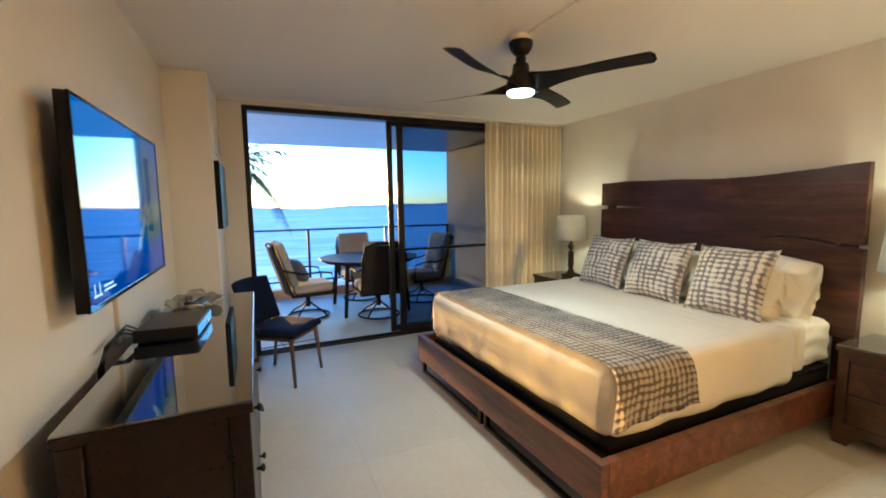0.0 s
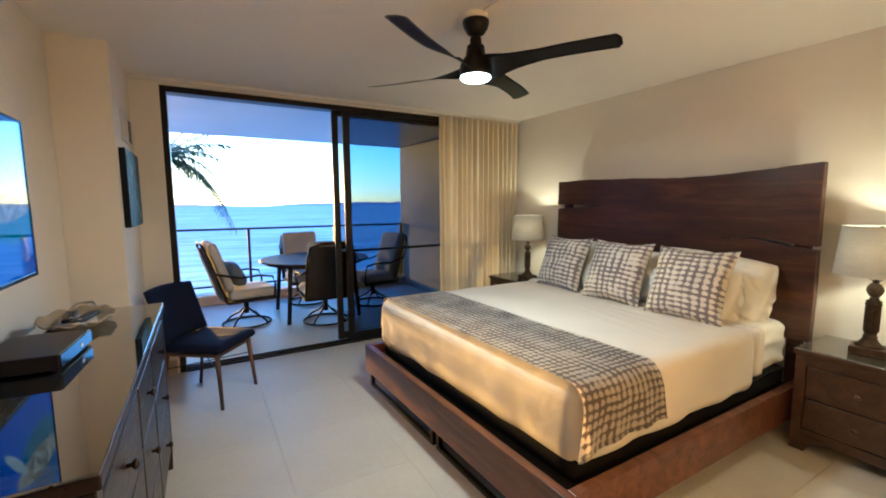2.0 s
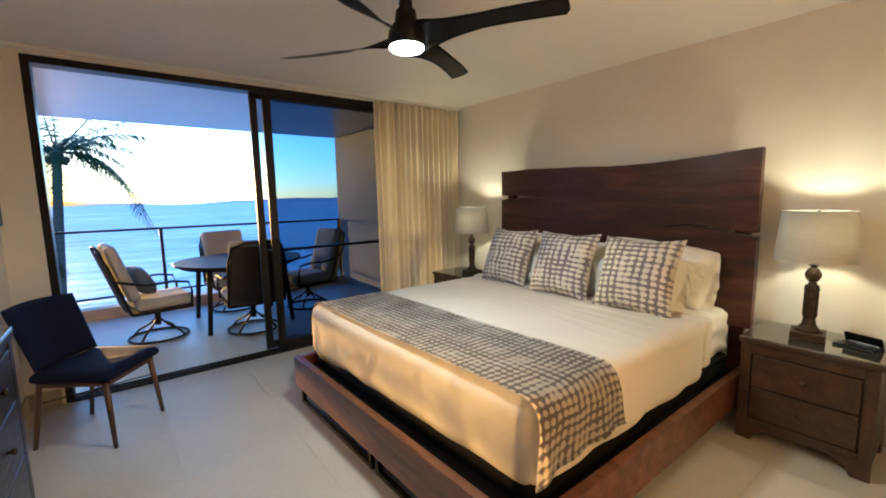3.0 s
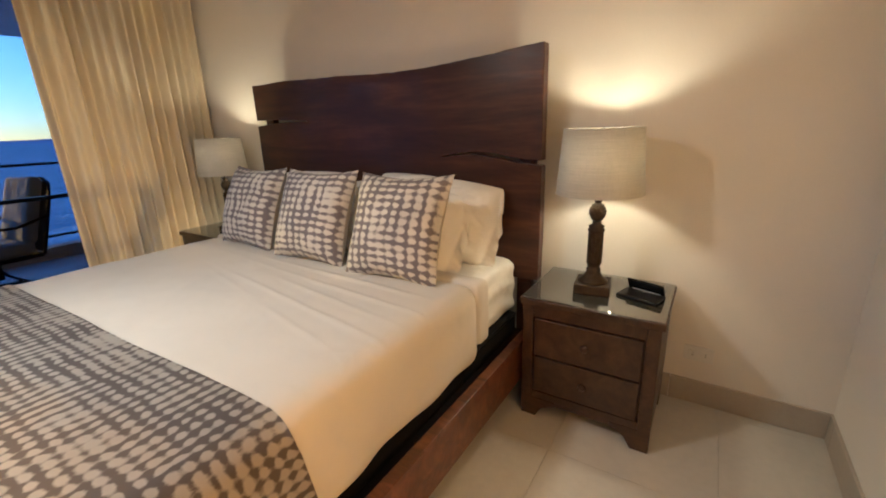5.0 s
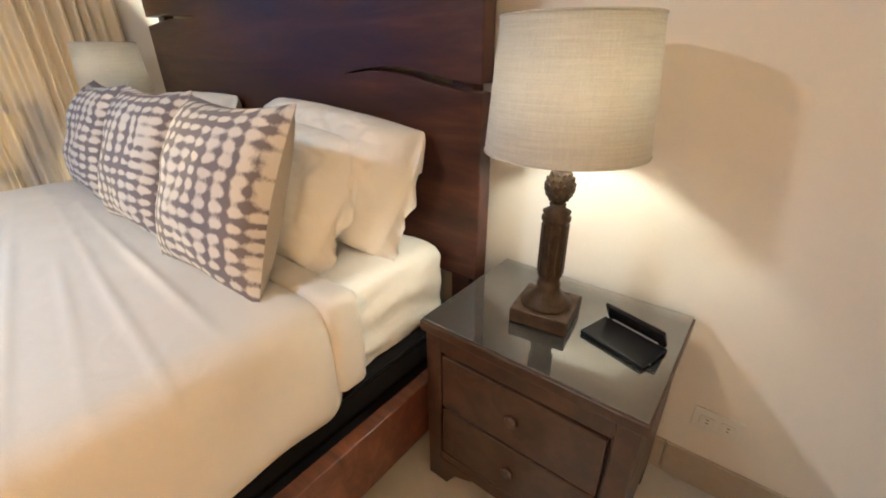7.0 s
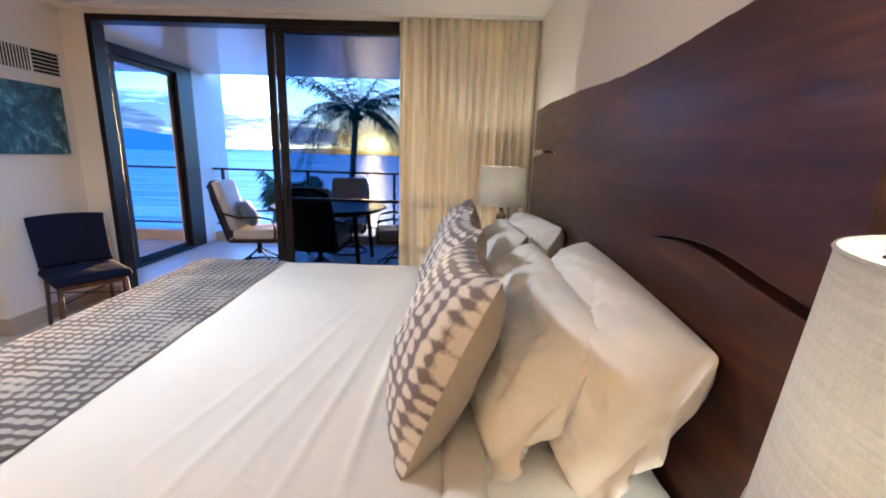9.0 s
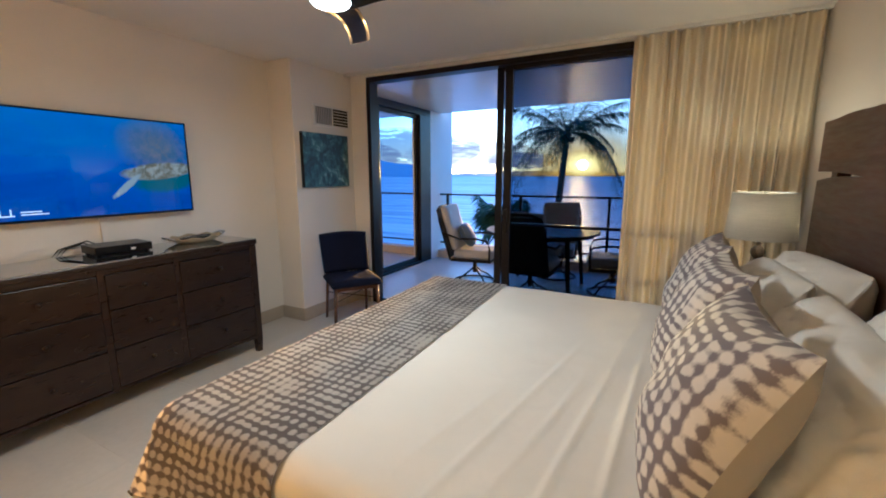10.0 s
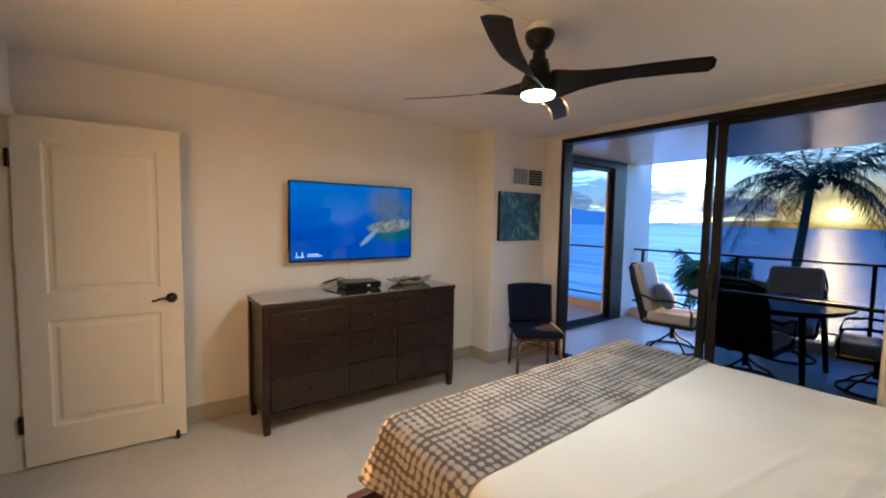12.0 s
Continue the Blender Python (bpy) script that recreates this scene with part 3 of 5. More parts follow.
def headboard_mesh():
    """One thick plate with a live top edge and two cracks that open towards its ends."""
    bm = bmesh.new()
    cols = []
    n = 120
    for k in range(n + 1):
        y = HY0 + (HY1 - HY0) * k / n
        r, dr_ = slit_right(y)
        l, dl_ = slit_left(y)
        dr_ = dr_ if y < 2.455 else 0.0
        dl_ = dl_ if y > 3.525 else 0.0
        zs_ = (0.56 + 0.004 * wob(y * 4, 0, 0), 0.85, r - dr_, r + dr_, l - dl_, l + dl_, 1.53, top_edge(y))
        ends = 0.007 if k in (0, n) else 0.0
        cols.append([bm.verts.new((HX0 + 0.004 * wob(y * 2, z * 5, 1), y + ends * wob(z * 9, y, 4), z)) for z in zs_])
    for a_, b_ in zip(cols, cols[1:]):
        for i in (0, 1, 3, 5, 6):
            bm.faces.new((a_[i], b_[i], b_[i + 1], a_[i + 1]))
    bmesh.ops.remove_doubles(bm, verts=bm.verts, dist=0.0002)
    bmesh.ops.recalc_face_normals(bm, faces=bm.faces)
    ret = bmesh.ops.extrude_face_region(bm, geom=bm.faces[:])
    for e in ret["geom"]:
        if isinstance(e, bmesh.types.BMVert):
            e.co.x = HX1
    bmesh.ops.recalc_face_normals(bm, faces=bm.faces)
    es = [e for e in bm.edges if len(e.link_faces) == 2 and e.calc_face_angle(0) > 1.0]
    bmesh.ops.bevel(bm, geom=es, offset=0.004, segments=2, profile=0.5, affect="EDGES")
    return bm


part("headboard", headboard_mesh(), M["headwood"], bed, "dark live-edge slab headboard with two open cracks")
for y in (HY0 + 0.05, HY1 - 0.13):
    part("headboard_post", box(HX1 - 0.02, HX1 + 0.03, y, y + 0.08, 0.0, 1.45, 0.004), M["headwood"], bed)


def soft_block(x0, x1, y0, y1, z0, z1, r, nx, ny, nz, amp=0.006, freq=3.0, seed=0.0, sag=0.0):
    """Rounded upholstered block with gentle unevenness."""
    bm = bmesh.new()
    dims = Vector((x1 - x0, y1 - y0, z1 - z0)) / 2
    c = Vector((x0 + x1, y0 + y1, z0 + z1)) / 2
    cache = {}

    def vert(p):
        key = (round(p.x, 5), round(p.y, 5), round(p.z, 5))
        if key not in cache:
            q = Vector((max(-dims.x + r, min(dims.x - r, p.x)), max(-dims.y + r, min(dims.y - r, p.y)), max(-dims.z + r, min(dims.z - r, p.z))))
            d = (p - q)
            w = q + d.normalized() * r if d.length > 1e-6 else p.copy()
            nrm = d.normalized() if d.length > 1e-6 else Vector((0, 0, 1))
            e = amp * wob(p.x * freq + seed, p.y * freq, p.z * freq) + 0.4 * amp * wob(p.x * freq * 3 + seed, p.y * freq * 3, p.z * freq * 3)
            w = w + nrm * e
            if sag and p.z > 0:
                w.z -= sag * (abs(p.x / dims.x) ** 4 + abs(p.y / dims.y) ** 4)
            cache[key] = bm.verts.new(c + w)
        return cache[key]

    def face_grid(axis, side):
        a, b = [i for i in range(3) if i != axis]
        n = (nx, ny, nz)
        for i in range(n[a]):
            for j in range(n[b]):
                quad = []
                for di, dj in ((0, 0), (1, 0), (1, 1), (0, 1)):
                    p = Vector((0, 0, 0))
                    p[axis] = side * dims[axis]
                    p[a] = (2 * (i + di) / n[a] - 1) * dims[a]
                    p[b] = (2 * (j + dj) / n[b] - 1) * dims[b]
                    quad.append(vert(p))
                bm.faces.new(quad)

    for axis in range(3):
        for side in (-1, 1):
            face_grid(axis, side)
    return bm


def skewed(bm):
    """The foot end lies a little askew."""
    for v in bm.verts:
        p = v.co
        p.x -= (0.025 + 0.045 * (p.y - 2.0)) * max(0.0, min(1.0, (3.4 - p.x) / 1.4))
    return bm


MT = 0.706
base_box = thing("box_foundation", pose(0, 0, 0), "black fabric foundation under the mattress", "bed base")
part("body", skewed(soft_block(1.945, 3.86, 2.005, 3.885, 0.263, 0.39, 0.02, 20, 20, 4, 0.001)), M["black_fabric"], base_box, smooth=True)


def wrinkled_sheet():
    bm = soft_block(2.02, 3.87, 2.01, 3.90, 0.392, MT - 0.02, 0.06, 90, 60, 30, 0.006, 9.0, 5.0)
    for v in bm.verts:
        p = v.co
        if p.y < 2.08 and p.x > 3.3:
            k = 1 - (p.y - 2.01) / 0.07
            p.y -= 0.009 * k * math.sin(p.z * 62 + 9 * (p.x - 3.3) + 2.5 * wob(p.x * 5, p.z * 3, 2)) * (0.6 + 0.8 * wob(p.x * 7, p.z * 9, 4))
    return bm


part("piping", box(1.985, 3.84, 1.999, 2.007, 0.375, 0.385, 0.003), M["black_plastic"], base_box)
mattress = thing("mattress", pose(0, 0, 0), "king mattress in a wrinkled white fitted sheet", "mattress")
part("core", soft_block(2.05, 3.84, 2.06, 3.86, 0.40, MT - 0.05, 0.05, 6, 6, 3, 0.0), M["linen"], mattress, smooth=True)
part("fitted_sheet", wrinkled_sheet(), M["linen"], mattress, smooth=True)


def duvet():
    bm = soft_block(1.918, 3.40, 1.968, 3.925, 0.332, MT, 0.085, 220, 90, 18, 0.006, 3.2, 2.0)
    for v in bm.verts:
        p = v.co
        low = max(0.0, min(1.0, (0.64 - p.z) / 0.30))
        side = 1.0 if p.y < 2.08 or p.y > 3.9 or p.x < 2.05 else 0.0
        if side:
            p.x += low * 0.004 * math.sin(p.y * 17 + 2 * wob(p.y * 3, 0, 0)) * (p.x < 2.05)
            p.y += low * 0.010 * math.sin(p.x * 14 + 2 * wob(p.x * 3, 0, 0)) * (p.y < 2.1)
            p.z += low * 0.012 * wob(p.x * 2.5, p.y * 2.5, 9)
        if p.z > MT - 0.04:
            fold = sum(k * math.exp(-((p.x - c - s * (p.y - 3)) / 0.013) ** 2) for c, s, k in ((3.21, 0.06, 0.8), (3.13, 0.10, 1.0), (3.08, 0.16, 0.7), (2.98, 0.17, 1.0), (2.92, 0.24, 0.6)))
            p.z += 0.011 * fold * max(0.0, 0.45 + 1.0 * wob(p.y * 1.3, p.x * 7, 8)) * max(0.15, min(1.0, (3.3 - p.y) / 0.7)) + 0.004 * wob(p.x * 1.7, p.y * 1.7, 1)
    return skewed(bm)


dv = thing("bed_cover", pose(0, 0, 0), "smooth white bed cover tucked over the mattress", "bedspread")
part("cover", duvet(), M["sheet"], dv, smooth=True)
part("turned_edge", soft_block(3.36, 3.46, 1.963, 3.93, 0.42, MT + 0.006, 0.03, 8, 80, 14, 0.006, 7.0, 8.0), M["sheet"], dv, smooth=True)

# runner laid across the foot, hanging down both sides
RUN_Y0, RUN_Y1, RUN_R = 1.957, 3.936, 0.085


def runner_path(d):
    """Place on the section across the bed, d metres from the near lower hem."""
    drop = 0.182
    arc = RUN_R * math.pi / 2
    flat = RUN_Y1 - RUN_Y0 - 2 * RUN_R
    top = MT + 0.007
    if d < drop:
        return RUN_Y0, top - RUN_R - (drop - d)
    d -= drop
    if d < arc:
        a = d / RUN_R
        return RUN_Y0 + RUN_R * (1 - math.cos(a)), top - RUN_R + RUN_R * math.sin(a)
    d -= arc
    if d < flat:
        return RUN_Y0 + RUN_R + d, top
    d -= flat
    if d < arc:
        a = d / RUN_R
        return RUN_Y1 - RUN_R + RUN_R * math.sin(a), top - RUN_R + RUN_R * math.cos(a)
    return RUN_Y1, top - RUN_R - (d - arc)


RUN_LEN = 2 * 0.182 + RUN_R * math.pi + RUN_Y1 - RUN_Y0 - 2 * RUN_R


def runner_at(u, v):
    y, z = runner_path(v * RUN_LEN)
    xa = 1.905 - 0.060 * min(1.0, max(0.0, (y - 2.0) / 2.0))
    xb = 2.425 - 0.03 * (y - 2.0) + (0.035 * max(0.0, 0.665 - z) / 0.25 if y < 2.1 else 0) + 0.008 * wob(y * 2, 0, 5)
    hang = max(0.0, 0.628 - z)
    if y < 2.1:
        xa -= 0.42 * hang
    x = xa + (xb - xa) * u
    return (x, y - (0.006 + 0.05 * hang * (1 + math.sin(u * 19)) + 0.18 * hang * max(0.0, 1 - u * 2.5)) * (1 if y < 3 else -1) * (hang > 0), z + 0.002 * wob(x * 8, y * 8, 3))


run = thing("bed_runner", pose(0, 0, 0), "grey and white ikat-woven runner across the foot of the bed", "bed runner")
rb = sheet_of(26, 120, runner_at, lambda u, v: (u * 0.48, v * RUN_LEN))
bmesh.ops.solidify(rb, geom=rb.faces[:], thickness=-0.006)
part("cloth", rb, M["runner"], run, smooth=True)
for e0, e1 in ((-0.006, 0.004), (0.996, 1.006)):
    hb_ = sheet_of(26, 2, lambda u, v: (lambda c: (c[0], c[1] - (0.004 if c[1] < 3 else -0.004), c[2]))(runner_at(u, max(0.0, min(1.0, e0 + (e1 - e0) * v)))), lambda u, v: (u * 0.48, v * 0.01))
    bmesh.ops.solidify(hb_, geom=hb_.faces[:], thickness=-0.004)
    part("hem", hb_, M["runner"], run, smooth=True)


def pillow_mesh(w, h, t, pinch=0.10, lumps=0.012, seed=0.0, n=26, flange=0.0):
    """Stuffed pillow in the local x, z plane, front towards -y, resting on z = 0."""
    def at(side):
        def f(u, v):
            a, b = 2 * u - 1, 2 * v - 1
            ox = a * math.sqrt(1 - (0.14 if lumps > 0.03 else 0.30) * b * b) * (1 - pinch * (1 - abs(b) ** 1.5) * abs(a) ** 3)
            oz = b * math.sqrt(1 - (0.14 if lumps > 0.03 else 0.30) * a * a) * (1 - pinch * (1 - abs(a) ** 1.5) * abs(b) ** 3)
            fa = min(1.0, a / (1 - flange)) if a > 0 else a
            loose = max(0.0, (a - (1 - flange)) / flange) if flange else 0.0
            th = t / 2 * max(0.0, 1 - abs(fa) ** 3.0) ** 0.5 * max(0.0, 1 - abs(b) ** 3.0) ** 0.5
            env = (1 - fa ** 4) * (1 - b ** 4)
            th += lumps * env * (wob(a * 1.8 + seed, b * 1.8, side) + 0.5 * abs(wob(a * 4 + seed, b * 3, side + 2)) - 0.25 * abs(wob(a * 9, b * 5 + seed, side)))
            if lumps > 0.03:
                th -= env * (0.016 * max(0.0, 1 - 4 * abs(wob(a * 2.6 + 0.9 * b + seed, b * 1.3, side + 5))) + 0.006 * max(0.0, 1 - 3 * abs(wob(a * 4.5 - 2 * b, b * 2.8 + seed, side + 7))))
            hang = loose * (0.035 * wob(b * 2.4, a * 3, seed + 3) + 0.012 * wob(b * 6, a * 8, seed))
            return (ox * w / 2 * (1 - 0.05 * loose * (1 + b)), -side * (th + 0.002) + hang, h / 2 + oz * h / 2 - 0.05 * loose * loose * (1 + b))
        return f
    uvf = lambda u, v: (u * w + seed, v * h + seed)
    bm = sheet_of(n, n, at(1), uvf)
    back = sheet_of(n, n, at(-1), uvf)
    me = bpy.data.meshes.new("tmp")
    back.to_mesh(me)
    back.free()
    bm.from_mesh(me)
    bpy.data.meshes.remove(me)
    bmesh.ops.remove_doubles(bm, verts=bm.verts, dist=0.0005)
    return bm


def boxy_cushion(m, label, seed, w=0.50, h=0.495, t=0.21):
    c = thing("throw_pillow", m, label, "pillow", "patterned pillows on the bed")
    front = sheet_of(26, 26, lambda u, v: cushion_face(u, v, w, h, t, -1, seed), lambda u, v: (v * h + seed, u * w + seed))
    part("front", front, M["cushion"], c, "grey and white ikat front", smooth=True)
    part("back", sheet_of(26, 26, lambda u, v: cushion_face(u, v, w, h, t, 1, seed)), M["cushion_side"], c, "plain beige linen back", smooth=True)
    return c


def cushion_face(u, v, w, h, t, side, seed):
    a, b = 2 * u - 1, 2 * v - 1
    ox = a * (1 - 0.115 * (1 - abs(b) ** 1.6) * abs(a) ** 2)
    oz = b * (1 - 0.115 * (1 - abs(a) ** 1.6) * abs(b) ** 2)
    th = t / 2 * max(0.0, 1 - abs(a) ** 2.6) ** 0.55 * max(0.0, 1 - abs(b) ** 2.6) ** 0.55
    th += 0.016 * wob(a * 2.3 + seed, b * 2.3, side) * (1 - a * a) * (1 - b * b)
    return (ox * w / 2, side * th, h / 2 + oz * h / 2)


# local -y faces the foot of the bed (-x in the room)
for y, x, tilt, turn, s in ((3.50, 3.30, -22, -2, 1.3), (2.93, 3.275, -22, 2, 4.7), (2.368, 3.255, -23, 3, 8.1)):
    boxy_cushion(pose(x, y, MT - 0.016, 0, 0, -90 + turn) @ pose(0, 0, 0, tilt), "square throw pillow with a grey and white ikat print", s)


def sleeping_pillow(m, seed, w=0.90, h=0.435, t=0.20, flange=0.17):
    p = thing("bed_pillow", m, "plump white pillow in a creased cotton case", "pillow", "white pillows on the bed")
    part("case", pillow_mesh(w, h, t, 0.03, 0.045, seed, 90, flange), M["linen"], p, smooth=True)
    return p


for y, x, tilt, turn, s, t in ((2.47, 3.645, -31, 2, 2.2, 0.29), (2.57, 3.45, -38, 5, 6.4, 0.22), (3.52, 3.645, -31, -2, 3.1, 0.27), (3.47, 3.45, -38, -4, 9.4, 0.21)):
    sleeping_pillow(pose(x, y, MT - 0.01, 0, 0, -90 + turn) @ pose(0, 0, 0, tilt) @ pose(0, 0, 0, 0, 5 if y < 3 else -4, 0), s, t=t)


# ---- nightstands and table lamps ----
def nightstand(m):
    """Local x runs along the wall, -y is the drawer front, z from the floor."""
    n = thing("nightstand", m, "dark brown two-drawer wooden nightstand with a glass top", "nightstand", "nightstands beside the bed")
    W, D, H = 0.56, 0.44, 0.60
    part("side_panel", box(-W / 2, -W / 2 + 0.05, -D, 0, 0.09, H - 0.03, 0.003), M["nswood"], n)
    part("side_panel", box(W / 2 - 0.05, W / 2, -D, 0, 0.09, H - 0.03, 0.003), M["nswood"], n)
    part("top", box(-W / 2 - 0.012, W / 2 + 0.012, -D - 0.012, 0.004, H - 0.03, H, 0.004), M["nswood"], n)
    part("carcass", box(-W / 2 + 0.05, W / 2 - 0.05, -D + 0.02, -0.004, 0.11, H - 0.031, 0.0), M["nswood"], n)
    part("front_rail", box(-W / 2 + 0.05, W / 2 - 0.05, -D, -D + 0.019, H - 0.085, H - 0.031, 0.002), M["nswood"], n)
    part("front_rail", box(-W / 2 + 0.05, W / 2 - 0.05, -D, -D + 0.019, 0.10, 0.135, 0.002), M["nswood"], n)
    for z0, z1 in ((0.142, 0.318), (0.326, 0.508)):
        d = part("drawer", box(-W / 2 + 0.058, W / 2 - 0.058, -D - 0.004, -D + 0.018, z0, z1, 0.004), M["nswood"], n)
        part("scoop_pull", lathe([(0, 0), (0.012, 0.001), (0.018, 0.008), (0.014, 0.013), (0, 0.014)], 20), M["nswood"], d, smooth=True, m=pose(0, -D - 0.003, (z0 + z1) / 2, 90))
    prof = lambda s: [(s * W / 2, 0.0), (s * (W / 2 - 0.07), 0.0), (s * (W / 2 - 0.10), 0.055), (s * (W / 2 - 0.16), 0.078), (s * (W / 2 - 0.16), 0.099), (s * W / 2, 0.099)]
    for s in (-1, 1):
        bm = prism([(a, b) for a, b in prof(s)], 0, 0.03, 0.002)
        part("foot", bm, M["nswood"], n, m=pose(0, -D, 0, 0, 0, 90))
        part("foot", box(min(s * W / 2, s * (W / 2 - 0.05)), max(s * W / 2, s * (W / 2 - 0.05)), -0.07, 0, 0, 0.089, 0.003), M["nswood"], n)
    part("apron", box(-W / 2 + 0.155, W / 2 - 0.155, -D + 0.004, -D + 0.026, 0.078, 0.099, 0.001), M["nswood"], n)
    part("glass_top", box(-W / 2 - 0.006, W / 2 + 0.006, -D - 0.006, 0, H + 0.001, H + 0.007, 0.0015), M["glass_top"], n, "clear glass sheet")
    return n


ns = nightstand(pose(4.02, 1.58, 0, 0, 0, -90))
copy_thing(ns, pose(3.985, 4.50, 0, 0, 0, -90))


def table_lamp(m):
    l = thing("table_lamp", m, "bronze pineapple-stem table lamp with a grey linen drum shade", "lamp", "table lamps beside the bed")
    part("foot", box(-0.075, 0.075, -0.075, 0.075, 0, 0.042, 0.004), M["lamp_bronze"], l)
    part("stem", lathe([(0, 0.042), (0.062, 0.042), (0.064, 0.048), (0.048, 0.058), (0.036, 0.075), (0.029, 0.09), (0.031, 0.10), (0.026, 0.105), (0.027, 0.12), (0.031, 0.125), (0.031, 0.27), (0.035, 0.275), (0.035, 0.282), (0.029, 0.288), (0.034, 0.296), (0.018, 0.306), (0.02, 0.315), (0, 0.316)], 24), M["lamp_bronze"], l, smooth=True)
    for k in range(10):
        a = 2 * math.pi * k / 10
        part("flute", tube([(0.0305 * math.cos(a), 0.0305 * math.sin(a), 0.13), (0.0305 * math.cos(a), 0.0305 * math.sin(a), 0.265)], 0.003, 6), M["lamp_bronze"], l)
    fruit = part("pineapple", lathe([(0, 0.315), (0.016, 0.318), (0.028, 0.332), (0.034, 0.352), (0.032, 0.372), (0.022, 0.39), (0.012, 0.398), (0, 0.399)], 24), M["lamp_bronze"], l, smooth=True)
    knob = None
    for i in range(6):
        z = 0.328 + i * 0.0115
        r = 0.0335 * math.sin(math.pi * min(0.92, (z - 0.305) / 0.105))
        for k in range(11):
            a = 2 * math.pi * (k + 0.5 * (i % 2)) / 11
            mm = pose(r * math.cos(a), r * math.sin(a), z, 0, 0, math.degrees(a)) @ pose(0, 0, 0, 45)
            if knob is None:
                knob = part("scale", box(-0.003, 0.003, -0.0045, 0.0045, -0.0045, 0.0045, 0.0015, 1), M["lamp_bronze"], fruit, m=mm)
            else:
                shared("scale", knob, mm, fruit)
    for k in range(7):
        a = 2 * math.pi * k / 7
        part("leaf", tube([(0.008 * math.cos(a), 0.008 * math.sin(a), 0.395), (0.014 * math.cos(a), 0.014 * math.sin(a), 0.408), (0.030 * math.cos(a), 0.030 * math.sin(a), 0.416)], 0.008, 6, taper=0.001, flat=0.5), M["lamp_bronze"], fruit)
    part("neck", lathe([(0, 0.398), (0.008, 0.398), (0.008, 0.50), (0.018, 0.50), (0.018, 0.56), (0, 0.56)], 16), M["bronze"], l)
    ZB, ZT, RB, RT = 0.440, 0.704, 0.178, 0.156
    sh = part("shade", lathe([(RB, ZB), (RB * 0.75 + RT * 0.25, ZB + 0.066), ((RB + RT) / 2, (ZB + ZT) / 2), (RT, ZT), (RT - 0.003, ZT), ((RB + RT) / 2 - 0.003, (ZB + ZT) / 2), (RB - 0.003, ZB), (RB, ZB)], 56), M["shade"], l, "grey-beige slubbed linen drum shade", smooth=False)
    for f in sh.data.polygons:
        f.use_smooth = True
    part("hem", ring_bar(RB, 0.0022, ZB, 56, 6), M["shade"], sh)
    part("hem", ring_bar(RT, 0.0022, ZT, 56, 6), M["shade"], sh)
    part("spider", boxes([(-RT, RT, -0.0015, 0.0015, ZT - 0.02, ZT - 0.017), (-0.0015, 0.0015, -RT, RT, ZT - 0.02, ZT - 0.017)]), M["bronze"], sh)
    part("harp", tube([(0.0, -0.012, 0.52), (0, -0.05, 0.57), (0, -0.045, 0.64), (0, 0, 0.68), (0, 0.045, 0.64), (0, 0.05, 0.57), (0, 0.012, 0.52)], 0.002, 6), M["bronze"], l)
    part("finial", lathe([(0, 0.672), (0.006, 0.677), (0.004, 0.690), (0.008, 0.696), (0.007, 0.704), (0, 0.708)], 14), M["bronze"], l, smooth=True)
    return l


tl = table_lamp(pose(3.785, 1.612, 0.608, 0, 0, 8))
copy_thing(tl, pose(3.745, 4.36, 0.608, 0, 0, 3))

# folding phone charger on the near nightstand
ch = thing("phone_charger", pose(3.81, 1.405, 0.608, 0, 0, -107), "black folding wireless phone charger on the nightstand", "charger")
part("pad", box(-0.085, 0.085, -0.075, 0.03, 0, 0.012, 0.005, 3), M["black_plastic"], ch)
part("rest", box(-0.078, 0.078, -0.006, 0.006, 0, 0.058, 0.005, 3), M["black_gloss"], ch, m=pose(0, 0.036, 0.010, 28))
part("hinge", tube([(-0.06, 0.032, 0.012), (0.06, 0.032, 0.012)], 0.007, 10), M["steel"], ch)
part("led", box(0.086, 0.088, -0.05, -0.046, 0.004, 0.007), M["steel"], ch)

outlet = thing("wall_outlet", pose(WX1, 1.165, 0.265), "white double wall outlet plate above the skirting", "outlet")
part("plate", box(-0.006, 0, -0.062, 0.062, -0.038, 0.038, 0.002), M["white_plastic"], outlet)
for dy in (-0.026, 0.026):
    rc = part("receptacle", box(-0.009, -0.004, dy - 0.018, dy + 0.018, -0.016, 0.016, 0.002), M["white_plastic"], outlet)
    for dz in (-0.006, 0.006):
        part("slot", box(-0.0098, -0.0088, dy - 0.006, dy + 0.002, dz - 0.001, dz + 0.001), M["black_plastic"], rc)


# ---- dresser, television ----
DX, DY0, DY1, DTOP = 0.42, 1.878, 3.515, 0.918
dr = thing("dresser", pose(0, 0, 0), "very dark brown nine-drawer dresser with a glass top", "dresser")
W_ = M["dresserwood"]
part("top", box(-0.015, DX + 0.01, DY0 - 0.008, DY1 + 0.008, DTOP - 0.03, DTOP, 0.004), W_, dr)
part("side_panel", box(0.02, DX - 0.04, DY0 + 0.012, DY0 + 0.034, 0.12, DTOP - 0.031, 0.002), W_, dr)
part("side_panel", box(0.02, DX - 0.04, DY1 - 0.034, DY1 - 0.012, 0.12, DTOP - 0.031, 0.002), W_, dr)
part("back_panel", box(0.0, 0.012, DY0 + 0.035, DY1 - 0.035, 0.12, DTOP - 0.031), W_, dr)
part("carcass", box(0.013, DX - 0.022, DY0 + 0.035, DY1 - 0.035, 0.13, DTOP - 0.032), W_, dr)


